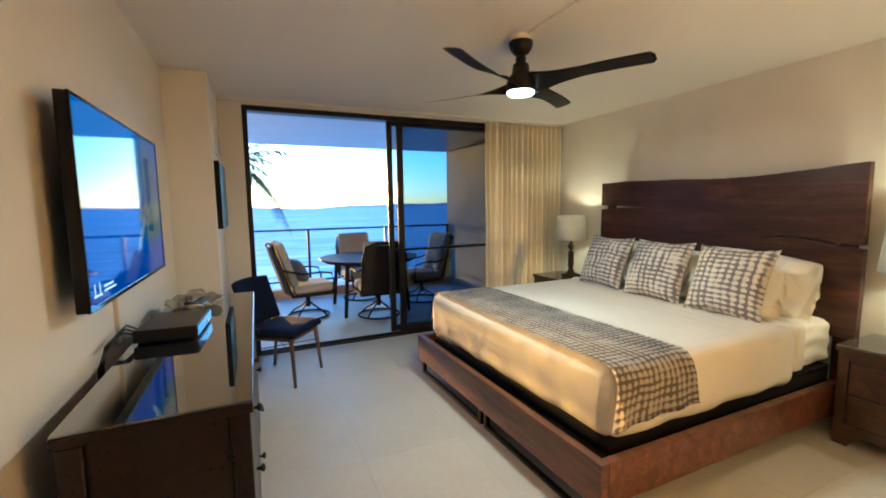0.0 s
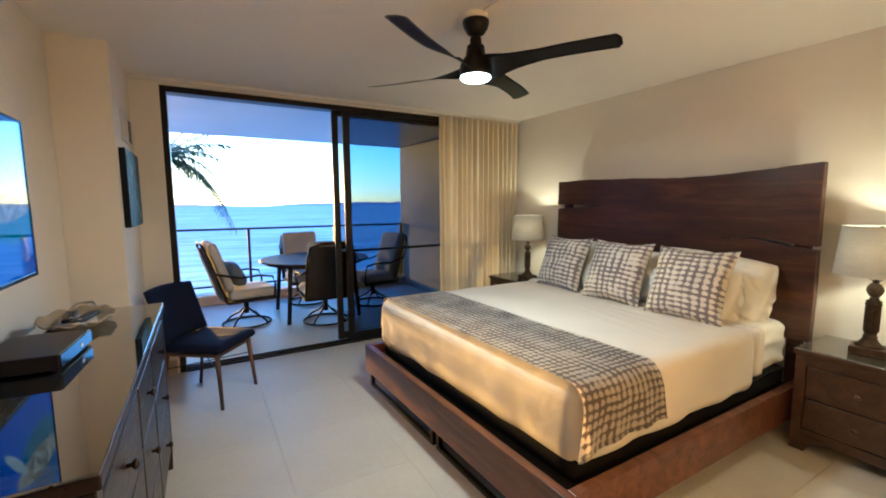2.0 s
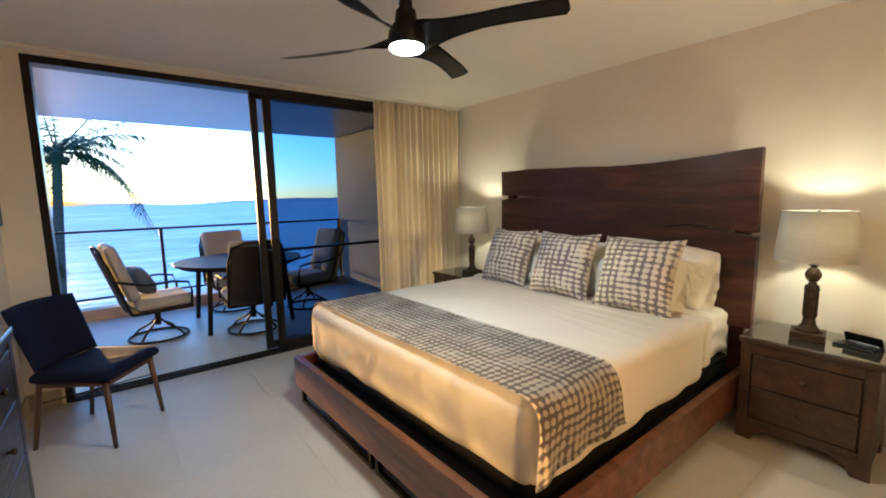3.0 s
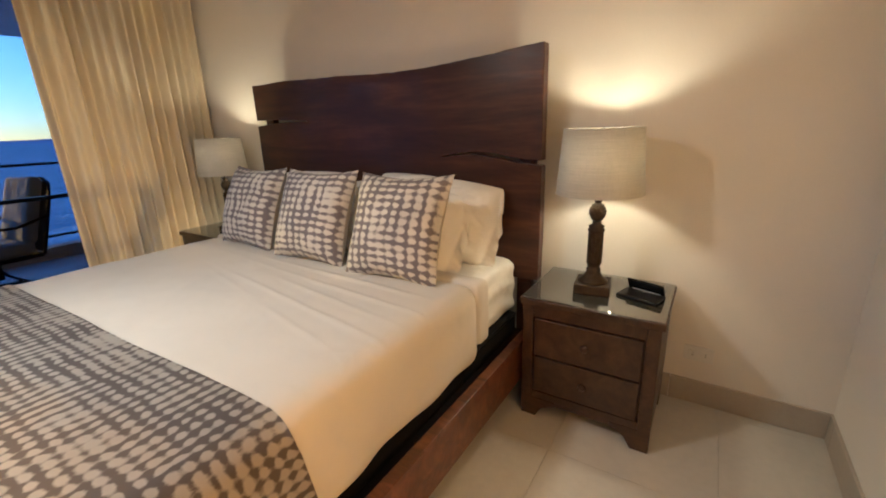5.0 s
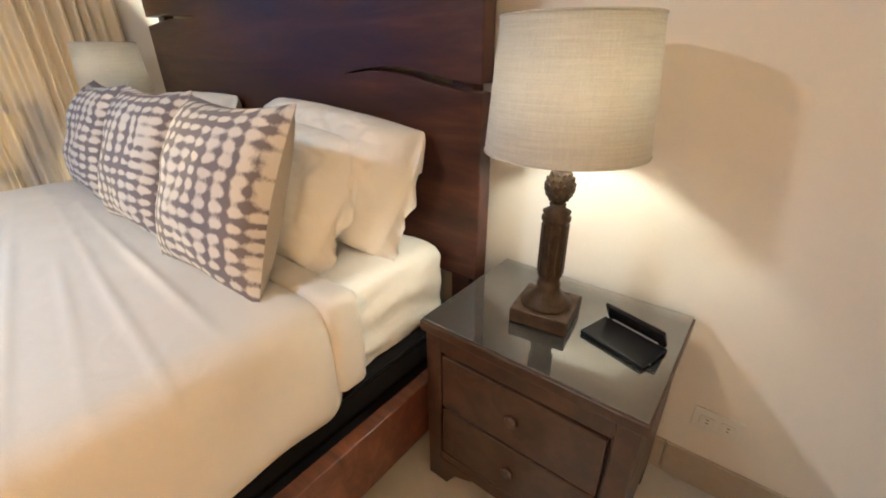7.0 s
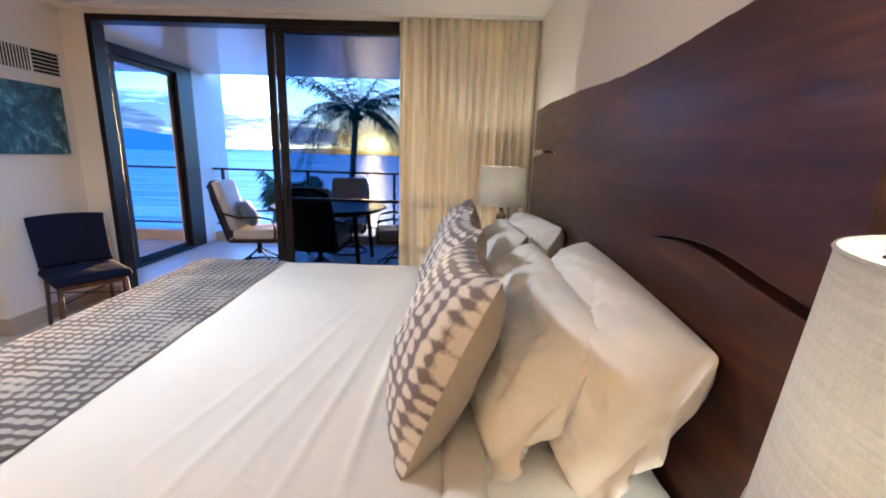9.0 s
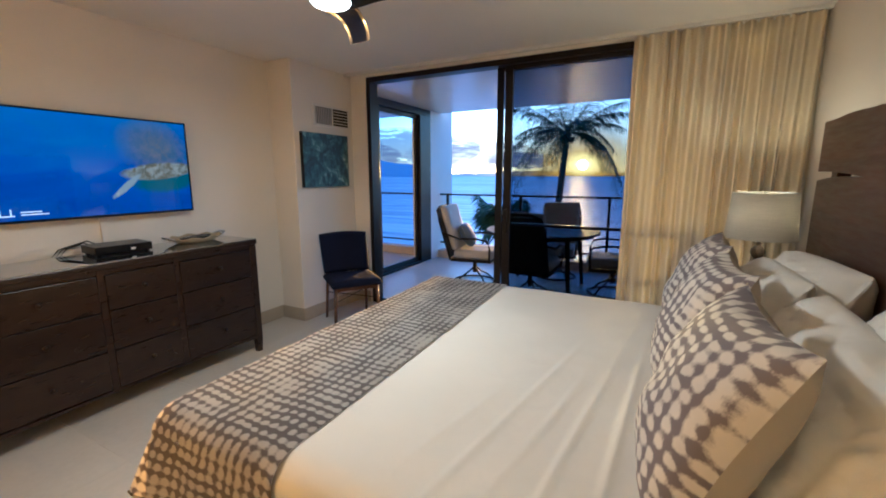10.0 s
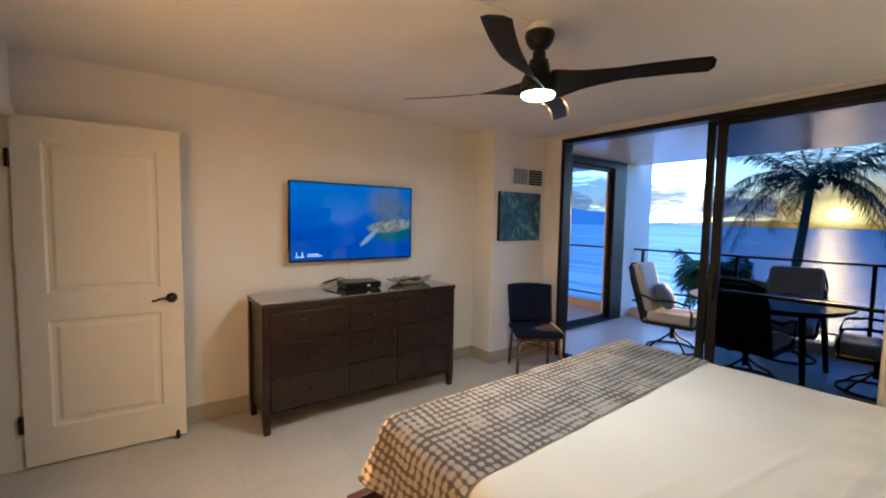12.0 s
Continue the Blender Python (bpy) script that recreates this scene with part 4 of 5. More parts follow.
def corner_post(x, y, sx, sy):
    """Square post that tapers and splays a little below the case."""
    bm = bmesh.new()
    rows = [(0.0, 0.020, 0.012), (0.12, 0.026, 0.0), (DTOP - 0.031, 0.026, 0.0)]
    prev = None
    for z, r, o in rows:
        ring = [bm.verts.new((x + sx * o + a * r, y + sy * o + b * r, z)) for a, b in ((-1, -1), (1, -1), (1, 1), (-1, 1))]
        if prev:
            for k in range(4):
                bm.faces.new((prev[k], prev[(k + 1) % 4], ring[(k + 1) % 4], ring[k]))
        else:
            bm.faces.new(ring)
        prev = ring
    bm.faces.new(prev)
    bmesh.ops.bevel(bm, geom=bm.edges[:], offset=0.003, segments=1, affect="EDGES")
    return bm


for x, sx in ((0.02, -1), (DX - 0.026, 1)):
    for y, sy in ((DY0 + 0.022, -1), (DY1 - 0.022, 1)):
        part("leg", corner_post(x, y, 0.2 * sx, sy * -0.2), W_, dr)
cols = [(DY0 + 0.055, DY0 + 0.585), (DY0 + 0.630, DY1 - 0.585 - 0.045 + 0.0), (DY1 - 0.585, DY1 - 0.055)]
for y in (DY0 + 0.607, DY1 - 0.607):
    part("stile", box(DX - 0.026, DX - 0.004, y - 0.018, y + 0.018, 0.13, DTOP - 0.032, 0.002), W_, dr)
part("top_rail", box(DX - 0.022, DX - 0.006, DY0 + 0.05, DY1 - 0.05, DTOP - 0.062, DTOP - 0.032, 0.001), W_, dr)
apron = [(DY0 + 0.05, 0.145), (DY1 - 0.05, 0.145)] + [(DY1 - 0.05 - (DY1 - DY0 - 0.10) * k / 24, 0.112 + 0.022 * math.sin(math.pi * k / 24) ** 0.6) for k in range(25)]
part("apron", prism(apron, DX - 0.022, DX - 0.006), W_, dr)
zs = [0.152, 0.393, 0.634, 0.851]
for i, (y0, y1) in enumerate(((DY0 + 0.052, DY0 + 0.587), (DY0 + 0.627, DY1 - 0.627), (DY1 - 0.587, DY1 - 0.052))):
    for z0, z1 in zip(zs, zs[1:]):
        d = part("drawer", box(DX - 0.02, DX - 0.001, y0, y1, z0 + 0.004, z1 - 0.004, 0.003), W_, dr)
        part("knob", lathe([(0, 0), (0.006, 0), (0.006, 0.012), (0.014, 0.018), (0.015, 0.024), (0.009, 0.029), (0, 0.030)], 16), M["bronze"], d, "dark round knob", smooth=True, m=pose(DX - 0.002, (y0 + y1) / 2, (z0 + z1) / 2 + 0.012, 0, 90))
part("glass_top", box(-0.012, DX + 0.008, DY0 - 0.006, DY1 + 0.006, DTOP + 0.001, DTOP + 0.008, 0.0015), M["dresser_glass"], dr, "clear glass sheet")
GT = DTOP + 0.0085

tv = thing("television", pose(0, 0, 0), "wall-mounted flat television showing a bright blue picture", "television")
TY0, TY1, TZ0, TZ1 = 2.182, 3.313, 1.148, 1.798
part("housing", box(-0.036, -0.004, TY0, TY1, TZ0, TZ1, 0.004), M["black_plastic"], tv)
part("bezel", boxes([(-0.006, 0.002, TY0 - 0.001, TY0 + 0.010, TZ0 - 0.001, TZ1 + 0.001), (-0.006, 0.002, TY1 - 0.010, TY1 + 0.001, TZ0 - 0.001, TZ1 + 0.001), (-0.006, 0.002, TY0 + 0.010, TY1 - 0.010, TZ0 - 0.001, TZ0 + 0.014), (-0.006, 0.002, TY0 + 0.010, TY1 - 0.010, TZ1 - 0.010, TZ1 + 0.001)], 0.001), M["black_gloss"], tv)
part("wall_bracket", box(WX0, -0.036, 2.60, 2.90, 1.35, 1.62, 0.004), M["black_metal"], tv)


def screen_mat():
    """Blue water, a pale sea creature with one flipper and murk above it; the glass in front mirrors the room."""
    m, nt, p = node_mat("screen_picture")
    nt.nodes.remove(p)
    n = noise_tex(nt, tex_coord(nt, (1, 0.7, 3.0)), 3.0, 3.0, 0.5, 0.6)
    grain = noise_tex(nt, tex_coord(nt), 26.0, 4.0, 0.6, 0.8)
    sep = nt.nodes.new("ShaderNodeSeparateXYZ")
    nt.links.new(tex_coord(nt), sep.inputs[0])
    ys, zs_ = sep.outputs[1], sep.outputs[2]
    grad = calc(nt, "ADD", calc(nt, "MULTIPLY", calc(nt, "SUBTRACT", zs_, TZ0), 0.8), calc(nt, "MULTIPLY", n, 0.6))
    col = ramp(nt, grad, [(0.15, (0.0, 0.075, 0.52)), (0.5, (0.0, 0.16, 0.80)), (0.85, (0.015, 0.29, 0.92))])

    def blot(cy, cz, ry, rz, turn, soft):
        c, k = math.cos(turn), math.sin(turn)
        dy, dz = calc(nt, "SUBTRACT", ys, cy), calc(nt, "SUBTRACT", zs_, cz)
        a = calc(nt, "DIVIDE", calc(nt, "ADD", calc(nt, "MULTIPLY", dy, c), calc(nt, "MULTIPLY", dz, k)), ry)
        b = calc(nt, "DIVIDE", calc(nt, "SUBTRACT", calc(nt, "MULTIPLY", dz, c), calc(nt, "MULTIPLY", dy, k)), rz)
        d = calc(nt, "ADD", calc(nt, "MULTIPLY", a, a), calc(nt, "MULTIPLY", b, b))
        d = calc(nt, "ADD", d, calc(nt, "MULTIPLY", calc(nt, "SUBTRACT", grain, 0.5), 0.9))
        return ramp(nt, d, [(1.0 - soft, (1, 1, 1)), (1.0, (0, 0, 0))])
    col = mixed(nt, col, ramp(nt, grain, [(0.4, (0.10, 0.22, 0.34)), (0.62, (0.38, 0.30, 0.24))]), calc(nt, "MULTIPLY", blot(3.10, 1.60, 0.30, 0.22, -0.5, 0.95), 0.85))
    col = mixed(nt, col, (0.01, 0.20, 0.28), blot(3.14, 1.375, 0.24, 0.085, 0.08, 0.5))
    col = mixed(nt, col, ramp(nt, grain, [(0.4, (0.26, 0.22, 0.16)), (0.6, (0.66, 0.62, 0.55))]), blot(3.10, 1.445, 0.27, 0.062, 0.10, 0.35))
    col = mixed(nt, col, (0.62, 0.66, 0.70), blot(2.88, 1.345, 0.13, 0.024, 0.72, 0.4))
    em = nt.nodes.new("ShaderNodeEmission")
    em.inputs["Strength"].default_value = 0.155
    nt.links.new(col, em.inputs["Color"])
    gl = nt.nodes.new("ShaderNodeBsdfGlossy")
    gl.inputs["Roughness"].default_value = 0.05
    fr = nt.nodes.new("ShaderNodeFresnel")
    fr.inputs["IOR"].default_value = 1.75
    mix = nt.nodes.new("ShaderNodeMixShader")
    nt.links.new(fr.outputs[0], mix.inputs[0])
    nt.links.new(em.outputs[0], mix.inputs[1])
    nt.links.new(gl.outputs[0], mix.inputs[2])
    nt.links.new(mix.outputs[0], nt.nodes["Material Output"].inputs["Surface"])
    return m


scr = part("screen", box(-0.004, -0.001, TY0 + 0.010, TY1 - 0.010, TZ0 + 0.014, TZ1 - 0.010), screen_mat(), tv, "bright blue underwater picture")
part("corner_mark", boxes([(-0.0006, -0.0002, 2.225, 2.30, 1.185, 1.192), (-0.0006, -0.0002, 2.235, 2.243, 1.192, 1.228), (-0.0006, -0.0002, 2.28, 2.288, 1.192, 1.228), (-0.0006, -0.0002, 2.325, 2.42, 1.205, 1.212), (-0.0006, -0.0002, 2.325, 2.45, 1.190, 1.197)]), glowing("picture_mark", (0.7, 0.8, 1.0), 0.2), scr)

cc = thing("cord_cover", pose(0, 0, 0), "white cable cover strip under the television", "cable cover")
part("strip", box(WX0, WX0 + 0.018, 2.725, 2.765, DTOP - 0.02, 1.40, 0.004), M["wall"], cc)

cb = thing("cable_box", pose(0.122, 2.72, GT, 0, 0, -4), "black cable receiver box on the dresser", "cable box")
part("body", box(-0.11, 0.11, -0.155, 0.155, 0.008, 0.058, 0.004), M["black_plastic"], cb)
part("front_panel", box(0.111, 0.114, -0.152, 0.152, 0.012, 0.054, 0.001), M["black_gloss"], cb)
part("sticker", box(0.1142, 0.1146, 0.03, 0.055, 0.022, 0.036), M["white_plastic"], cb)
for a, b in ((-0.09, -0.13), (-0.09, 0.13), (0.09, -0.13), (0.09, 0.13)):
    part("foot", lathe([(0, 0), (0.012, 0), (0.012, 0.009), (0, 0.009)], 12, at=(a, b, 0)), M["black_plastic"], cb)
for k in range(3):
    part("cable", tube([(-0.11, -0.10 + k * 0.03, 0.03), (-0.14, -0.15 + k * 0.02, 0.055 + 0.01 * k), (-0.165, -0.21 - k * 0.02, 0.035), (-0.172, -0.26 - k * 0.02, -0.03), (-0.172, -0.28 - k * 0.02, -0.30)], 0.004, 7), M["black_plastic"], cb, smooth=True)

M["tray"] = surface("woven_tray", (0.30, 0.24, 0.15), (0.48, 0.41, 0.29), 0.6, 12, 120, 0.6, 0.003)
M["paper"] = surface("pale_paper", (0.62, 0.59, 0.52), (0.70, 0.67, 0.60), 0.7, 6, 100, 0.1)
ty = thing("serving_tray", pose(0.135, 3.225, GT, 0, 0, 4), "pale woven oval dish with a wavy rim on the dresser", "tray")


def woven_dish():
    """Oval shallow dish whose flared rim waves up and down."""
    rows = [(0.02, 0.0), (0.60, 0.0), (0.74, 0.010), (0.92, 0.030), (1.0, 0.036), (0.99, 0.041), (0.90, 0.036), (0.72, 0.017), (0.58, 0.008), (0.02, 0.007)]

    def f(u, v):
        k = v * (len(rows) - 1)
        i = min(len(rows) - 2, int(k))
        q = k - i
        rad, z = (rows[i][c] + (rows[i + 1][c] - rows[i][c]) * q for c in (0, 1))
        a = 2 * math.pi * u
        wave = max(0.0, rad - 0.7) * 0.022 * math.sin(9 * a)
        return (0.135 * rad * math.cos(a), 0.20 * rad * math.sin(a), z + wave)
    return sheet_of(72, 27, f)


part("dish", woven_dish(), M["tray"], ty, smooth=True)
for s in (-1, 1):
    part("handle", tube([(-0.05, s * 0.185, 0.032), (-0.03, s * 0.225, 0.052), (0.03, s * 0.225, 0.052), (0.05, s * 0.185, 0.032)], 0.006, 8), M["steel"], ty, "curled metal handle", smooth=True)
bk = thing("booklet", pose(0.135, 3.225, GT + 0.0095, 0, 0, 12), "pale paper booklet lying in the tray", "booklet")
part("pages", box(-0.065, 0.065, -0.09, 0.09, 0, 0.012, 0.001), M["paper"], bk)
for k, (dx, dy, a) in enumerate(((0.03, -0.02, 80), (-0.03, 0.03, 97))):
    rm = thing("remote_control", pose(0.135 + dx, 3.225 + dy, GT + 0.022, 0, 0, a), "black television remote control on the booklet", "remote control", "remotes in the tray")
    part("case", box(-0.10, 0.10, -0.022, 0.022, 0, 0.018, 0.006, 3), M["black_plastic"], rm)
    for q in range(12):
        part("button", box(-0.075 + 0.022 * (q // 2), -0.063 + 0.022 * (q // 2), -0.013 + 0.016 * (q % 2), -0.003 + 0.016 * (q % 2), 0.0175, 0.0195), M["paper" if q == 0 else "black_gloss"], rm)


# ---- painting, vent, fan ----
def art_mat():
    m, nt, p = node_mat("painted_canvas")
    v = tex_coord(nt, (1, 1, 1))
    a = noise_tex(nt, v, 5.0, 5.0, 0.6, 1.4)
    b = noise_tex(nt, tex_coord(nt, (1, 3, 1)), 14.0, 5.0, 0.7, 0.8)
    f = calc(nt, "ADD", calc(nt, "MULTIPLY", a, 0.7), calc(nt, "MULTIPLY", b, 0.3))
    nt.links.new(ramp(nt, f, [(0.36, (0.006, 0.020, 0.032)), (0.48, (0.016, 0.056, 0.078)), (0.56, (0.06, 0.15, 0.17)), (0.64, (0.34, 0.44, 0.43))]), p.inputs["Base Color"])
    p.inputs["Roughness"].default_value = 0.55
    bump(nt, b, 0.4, 0.002, p)
    return m


art = thing("painting", pose(0, 0, 0), "unframed square canvas painted in dark sea-green swirls", "painting")
part("canvas", box(COLX, COLX + 0.038, 4.25, 4.87, 1.30, 1.815, 0.004), art_mat(), art)
for y in (4.246, 4.8705):
    part("canvas_edge", box(COLX, COLX + 0.036, y, y + 0.0035, 1.30, 1.815), M["black_plastic"], art)

vent = thing("wall_vent", pose(COLX, 4.69, 1.99), "white metal air grille with white louvres over a black back plate", "vent")
# Black sheet stands in for the shaded inside seen between the slats.
part("backing", box(0.0, 0.003, -0.235, 0.235, -0.082, 0.082), M["black_fabric"], vent)
for y0, y1, z0, z1 in ((-0.26, 0.26, 0.082, 0.102), (-0.26, 0.26, -0.102, -0.082), (-0.26, -0.235, -0.082, 0.082), (0.235, 0.26, -0.082, 0.082), (-0.006, 0.006, -0.082, 0.082)):
    part("frame", box(0.0, 0.012, y0, y1, z0, z1, 0.002), M["white_plastic"], vent)
for k in range(9):
    part("slat", box(0.003, 0.006, -0.221 + k * 0.0242, -0.214 + k * 0.0242, -0.0815, 0.0815), M["white_plastic"], vent)
for k in range(5):
    part("slat", box(0.003, 0.006, 0.0065, 0.2345, -0.061 + k * 0.029, -0.0545 + k * 0.029), M["white_plastic"], vent)

fan = thing("ceiling_fan", pose(FAN[0], FAN[1], CEIL), "matte black four-blade ceiling fan with a lit round lamp", "ceiling fan")
M["fan_black"] = surface("fan_black", (0.008, 0.007, 0.007), (0.016, 0.014, 0.013), 0.38, 5, 60, 0.1, 0.001)
part("ceiling_block", lathe([(0, 0), (0.064, 0), (0.064, -0.032), (0, -0.032)], 32), M["ceiling"], fan, "ceiling-coloured mounting block")
part("canopy", lathe([(0, -0.032), (0.070, -0.032), (0.071, -0.045), (0.064, -0.072), (0.046, -0.098), (0.026, -0.110), (0, -0.111)], 32), M["fan_black"], fan, smooth=True)
part("downrod", lathe([(0, -0.10), (0.012, -0.10), (0.012, -0.16), (0, -0.16)], 16), M["fan_black"], fan, smooth=True)
FAN_LIFT = 0.032


def raised(profile):
    return [(r, z + FAN_LIFT) for r, z in profile]


part("collar", lathe(raised([(0, -0.150), (0.028, -0.150), (0.031, -0.155), (0.031, -0.188), (0.046, -0.192), (0.049, -0.216), (0, -0.216)]), 28), M["fan_black"], fan)
part("motor", lathe(raised([(0, -0.210), (0.050, -0.214), (0.053, -0.245), (0.070, -0.262), (0.082, -0.288), (0.086, -0.315), (0.086, -0.332), (0.082, -0.349), (0, -0.349)]), 36), M["fan_black"], fan, smooth=True)
part("lamp_lens", lathe(raised([(0, -0.371), (0.05, -0.3705), (0.073, -0.366), (0.081, -0.358), (0.081, -0.348), (0, -0.348)]), 36), M["bulb"], fan, "glowing round lamp lens", smooth=True)


def blade():
    """Blade along +x: narrow twisted root opening into a long paddle."""
    def f(u, v):
        r = 0.07 + u * 0.66
        w = 0.080 + 0.040 * math.exp(-(u / 0.16) ** 2) + 0.012 * u
        if u > 0.97:
            w *= max(0.25, math.sqrt(max(0.0, 1 - ((u - 0.97) / 0.034) ** 2)))
        c = (v - 0.5) * w * 1.25
        pitch = -radians(30 * (1 - min(1.0, u * 2.2)) + 13)
        sweep = -0.03 * math.sin(u * math.pi)
        return (r, c * math.cos(pitch) + sweep, -0.312 + FAN_LIFT + c * math.sin(pitch) + 0.012 * u)
    bm = sheet_of(36, 6, f)
    bmesh.ops.solidify(bm, geom=bm.faces[:], thickness=0.010)
    return bm


first = None
for k in range(4):
    mm = pose(0, 0, 0, 0, 0, 29.5 + 90 * k)
    if first is None:
        first = part("blade", blade(), M["fan_black"], fan, smooth=True, m=mm)
    else:
        shared("blade", first, mm, fan)
wire = thing("wire_channel", pose(0, 0, 0), "thin white surface wiring channel on the ceiling", "wire channel")
part("channel", box(FAN[0] - 0.006, FAN[0] + 0.010, WY0, FAN[1] - 0.07, CEIL - 0.012, CEIL, 0.002), M["ceiling"], wire)


# ---- navy chair ----
def side_chair(m):
    """Front towards local -y."""
    c = thing("side_chair", m, "navy velvet side chair with tapered walnut legs", "chair")
    part("seat", soft_block(-0.235, 0.235, -0.235, 0.225, 0.405, 0.475, 0.03, 24, 24, 5, 0.004, 5.0, 1.0, 0.008), M["navy"], c, smooth=True)

    def back(side):
        def f(u, v):
            a, b = 2 * u - 1, v
            wdt = 0.225 + 0.012 * b
            y = 0.195 + 0.13 * b + 0.045 * (1 - a * a) * (0.6 + 0.4 * b) - 0.02
            th = 0.024 * (max(0.0, 1 - abs(a) ** 6)) ** 0.5 * (max(0.0, 1 - abs(2 * b - 1) ** 8)) ** 0.5
            return (a * wdt, y + side * th, 0.47 + b * 0.37 + 0.012 * (1 - a * a) * b)
        return f
    bm = sheet_of(24, 18, back(-1))
    me = bpy.data.meshes.new("tmp")
    b2 = sheet_of(24, 18, back(1))
    b2.to_mesh(me)
    b2.free()
    bm.from_mesh(me)
    bpy.data.meshes.remove(me)
    bmesh.ops.remove_doubles(bm, verts=bm.verts, dist=0.0008)
    part("backrest", bm, M["navy"], c, smooth=True)
    for sx in (-1, 1):
        part("front_leg", tube([(sx * 0.19, -0.18, 0.41), (sx * 0.215, -0.215, 0.0)], 0.019, 10, taper=0.012), M["chairwood"], c, smooth=True)
        part("back_leg", tube([(sx * 0.185, 0.19, 0.47), (sx * 0.19, 0.195, 0.40), (sx * 0.205, 0.255, 0.0)], 0.019, 10, taper=0.012), M["chairwood"], c, smooth=True)
        part("side_stretcher", tube([(sx * 0.195, -0.185, 0.385), (sx * 0.19, 0.19, 0.385)], 0.014, 8), M["chairwood"], c)
    part("apron", box(-0.19, 0.19, -0.195, -0.175, 0.37, 0.41, 0.003), M["chairwood"], c)
    part("cross_wire", tube([(-0.20, -0.19, 0.27), (0.195, 0.215, 0.27)], 0.004, 6), M["black_metal"], c)
    part("cross_wire", tube([(0.20, -0.19, 0.275), (-0.195, 0.215, 0.275)], 0.004, 6), M["black_metal"], c)
    return c


side_chair(pose(0.637, 4.382, 0, 0, 0, 54))


# ---- lanai ----
LX0, LX1, LY1, LCEIL = -0.20, 3.78, 7.86, 2.43
lf = setting("lanai_floor", box(-3.6, 4.0, 5.16, LY1, -0.25, -0.010), M["grout"], "pale tiled balcony floor", "balcony floor")
setting("lanai_ceiling", box(-3.6, 4.3, 5.15, LY1 - 0.10, LCEIL, LCEIL + 0.3), M["lanai_ceiling"], "smooth white painted balcony ceiling", "balcony ceiling")
setting("lanai_wall_right", boxes([(LX1, LX1 + 0.25, 5.15, 5.95, 0, LCEIL), (LX1 + 0.10, LX1 + 0.25, 5.95, 6.35, 0, LCEIL), (LX1, LX1 + 0.25, 6.35, LY1 - 0.05, 0, LCEIL)]), M["lanai_wall"], "tan stucco divider wall at the end of the balcony", "wall")
setting("lanai_pillar", box(LX0 - 0.35, LX0, 7.42, 8.20, 0, LCEIL + 0.3), M["white_wall"], "white painted pillar at the balcony edge", "pillar")
setting("lanai_kerb", box(LX0, LX1 + 0.25, LY1 - 0.20, LY1, -0.009, 0.13, 0.008), M["lanai_wall"], "low tan kerb under the balcony railing", "kerb")
setting("lanai_wall_left", boxes([(-3.75, -3.6, 5.15, LY1 - 0.05, 0, LCEIL), (-3.6, LX0 - 0.10, 5.15, 5.25, 0, LCEIL)]), M["lanai_wall"], "plain tan wall closing the balcony beyond the glass", "wall")
setting("lanai_kerb", box(-3.6, LX0 - 0.35, LY1 - 0.20, LY1, -0.009, 0.13, 0.008), M["lanai_wall"], "low tan kerb under the balcony railing", "kerb")

rl = thing("railing", pose(0, 0, 0), "dark bronze metal balcony railing with thin rails", "railing")
RY = LY1 - 0.10
for xa, xb in ((-3.6, LX0 - 0.35), (LX0, LX1)):
    part("top_rail", box(xa, xb, RY - 0.025, RY + 0.025, 1.072, 1.102, 0.003), M["frame"], rl)
    part("bottom_rail", box(xa, xb, RY - 0.014, RY + 0.014, 0.235, 0.262, 0.002), M["frame"], rl)
for x in (-3.0, -1.75, LX0 - 0.40, LX0 + 0.14, 1.24, 2.55, LX1 - 0.03):
    part("post", box(x - 0.019, x + 0.019, RY - 0.019, RY + 0.019, 0.13, 1.072, 0.002), M["frame"], rl)

w2 = thing("window_2", pose(0, 0, 0), "bronze-framed glass partition across the balcony", "sliding door", kind="structure")
part("window_frame", boxes([(LX0 - 0.10, LX0, 5.15, 7.42, 2.33, LCEIL), (LX0 - 0.10, LX0, 7.10, 7.42, 0, 2.33), (LX0 - 0.10, LX0, 5.15, 5.22, 0, 2.33), (LX0 - 0.10, LX0, 5.22, 7.10, -0.004, 0.03)], 0.002), F, w2)
for y0, y1, x in ((5.22, 6.06, -0.245), (5.98, 7.10, -0.29)):
    s = part("sash", boxes([(x, x + 0.035, y0, y0 + 0.055, 0.03, 2.33), (x, x + 0.035, y1 - 0.055, y1, 0.03, 2.33), (x, x + 0.035, y0 + 0.055, y1 - 0.055, 0.03, 0.10), (x, x + 0.035, y0 + 0.055, y1 - 0.055, 2.27, 2.33)], 0.002), F, w2)
    g = part("pane", box(x + 0.014, x + 0.020, y0 + 0.05, y1 - 0.05, 0.09, 2.28), M["pane_side"], s)
    g.visible_shadow = False
part("lock_handle", box(LX0 - 0.02, LX0 + 0.02, 5.99, 6.02, 0.85, 1.08, 0.004), F, w2)


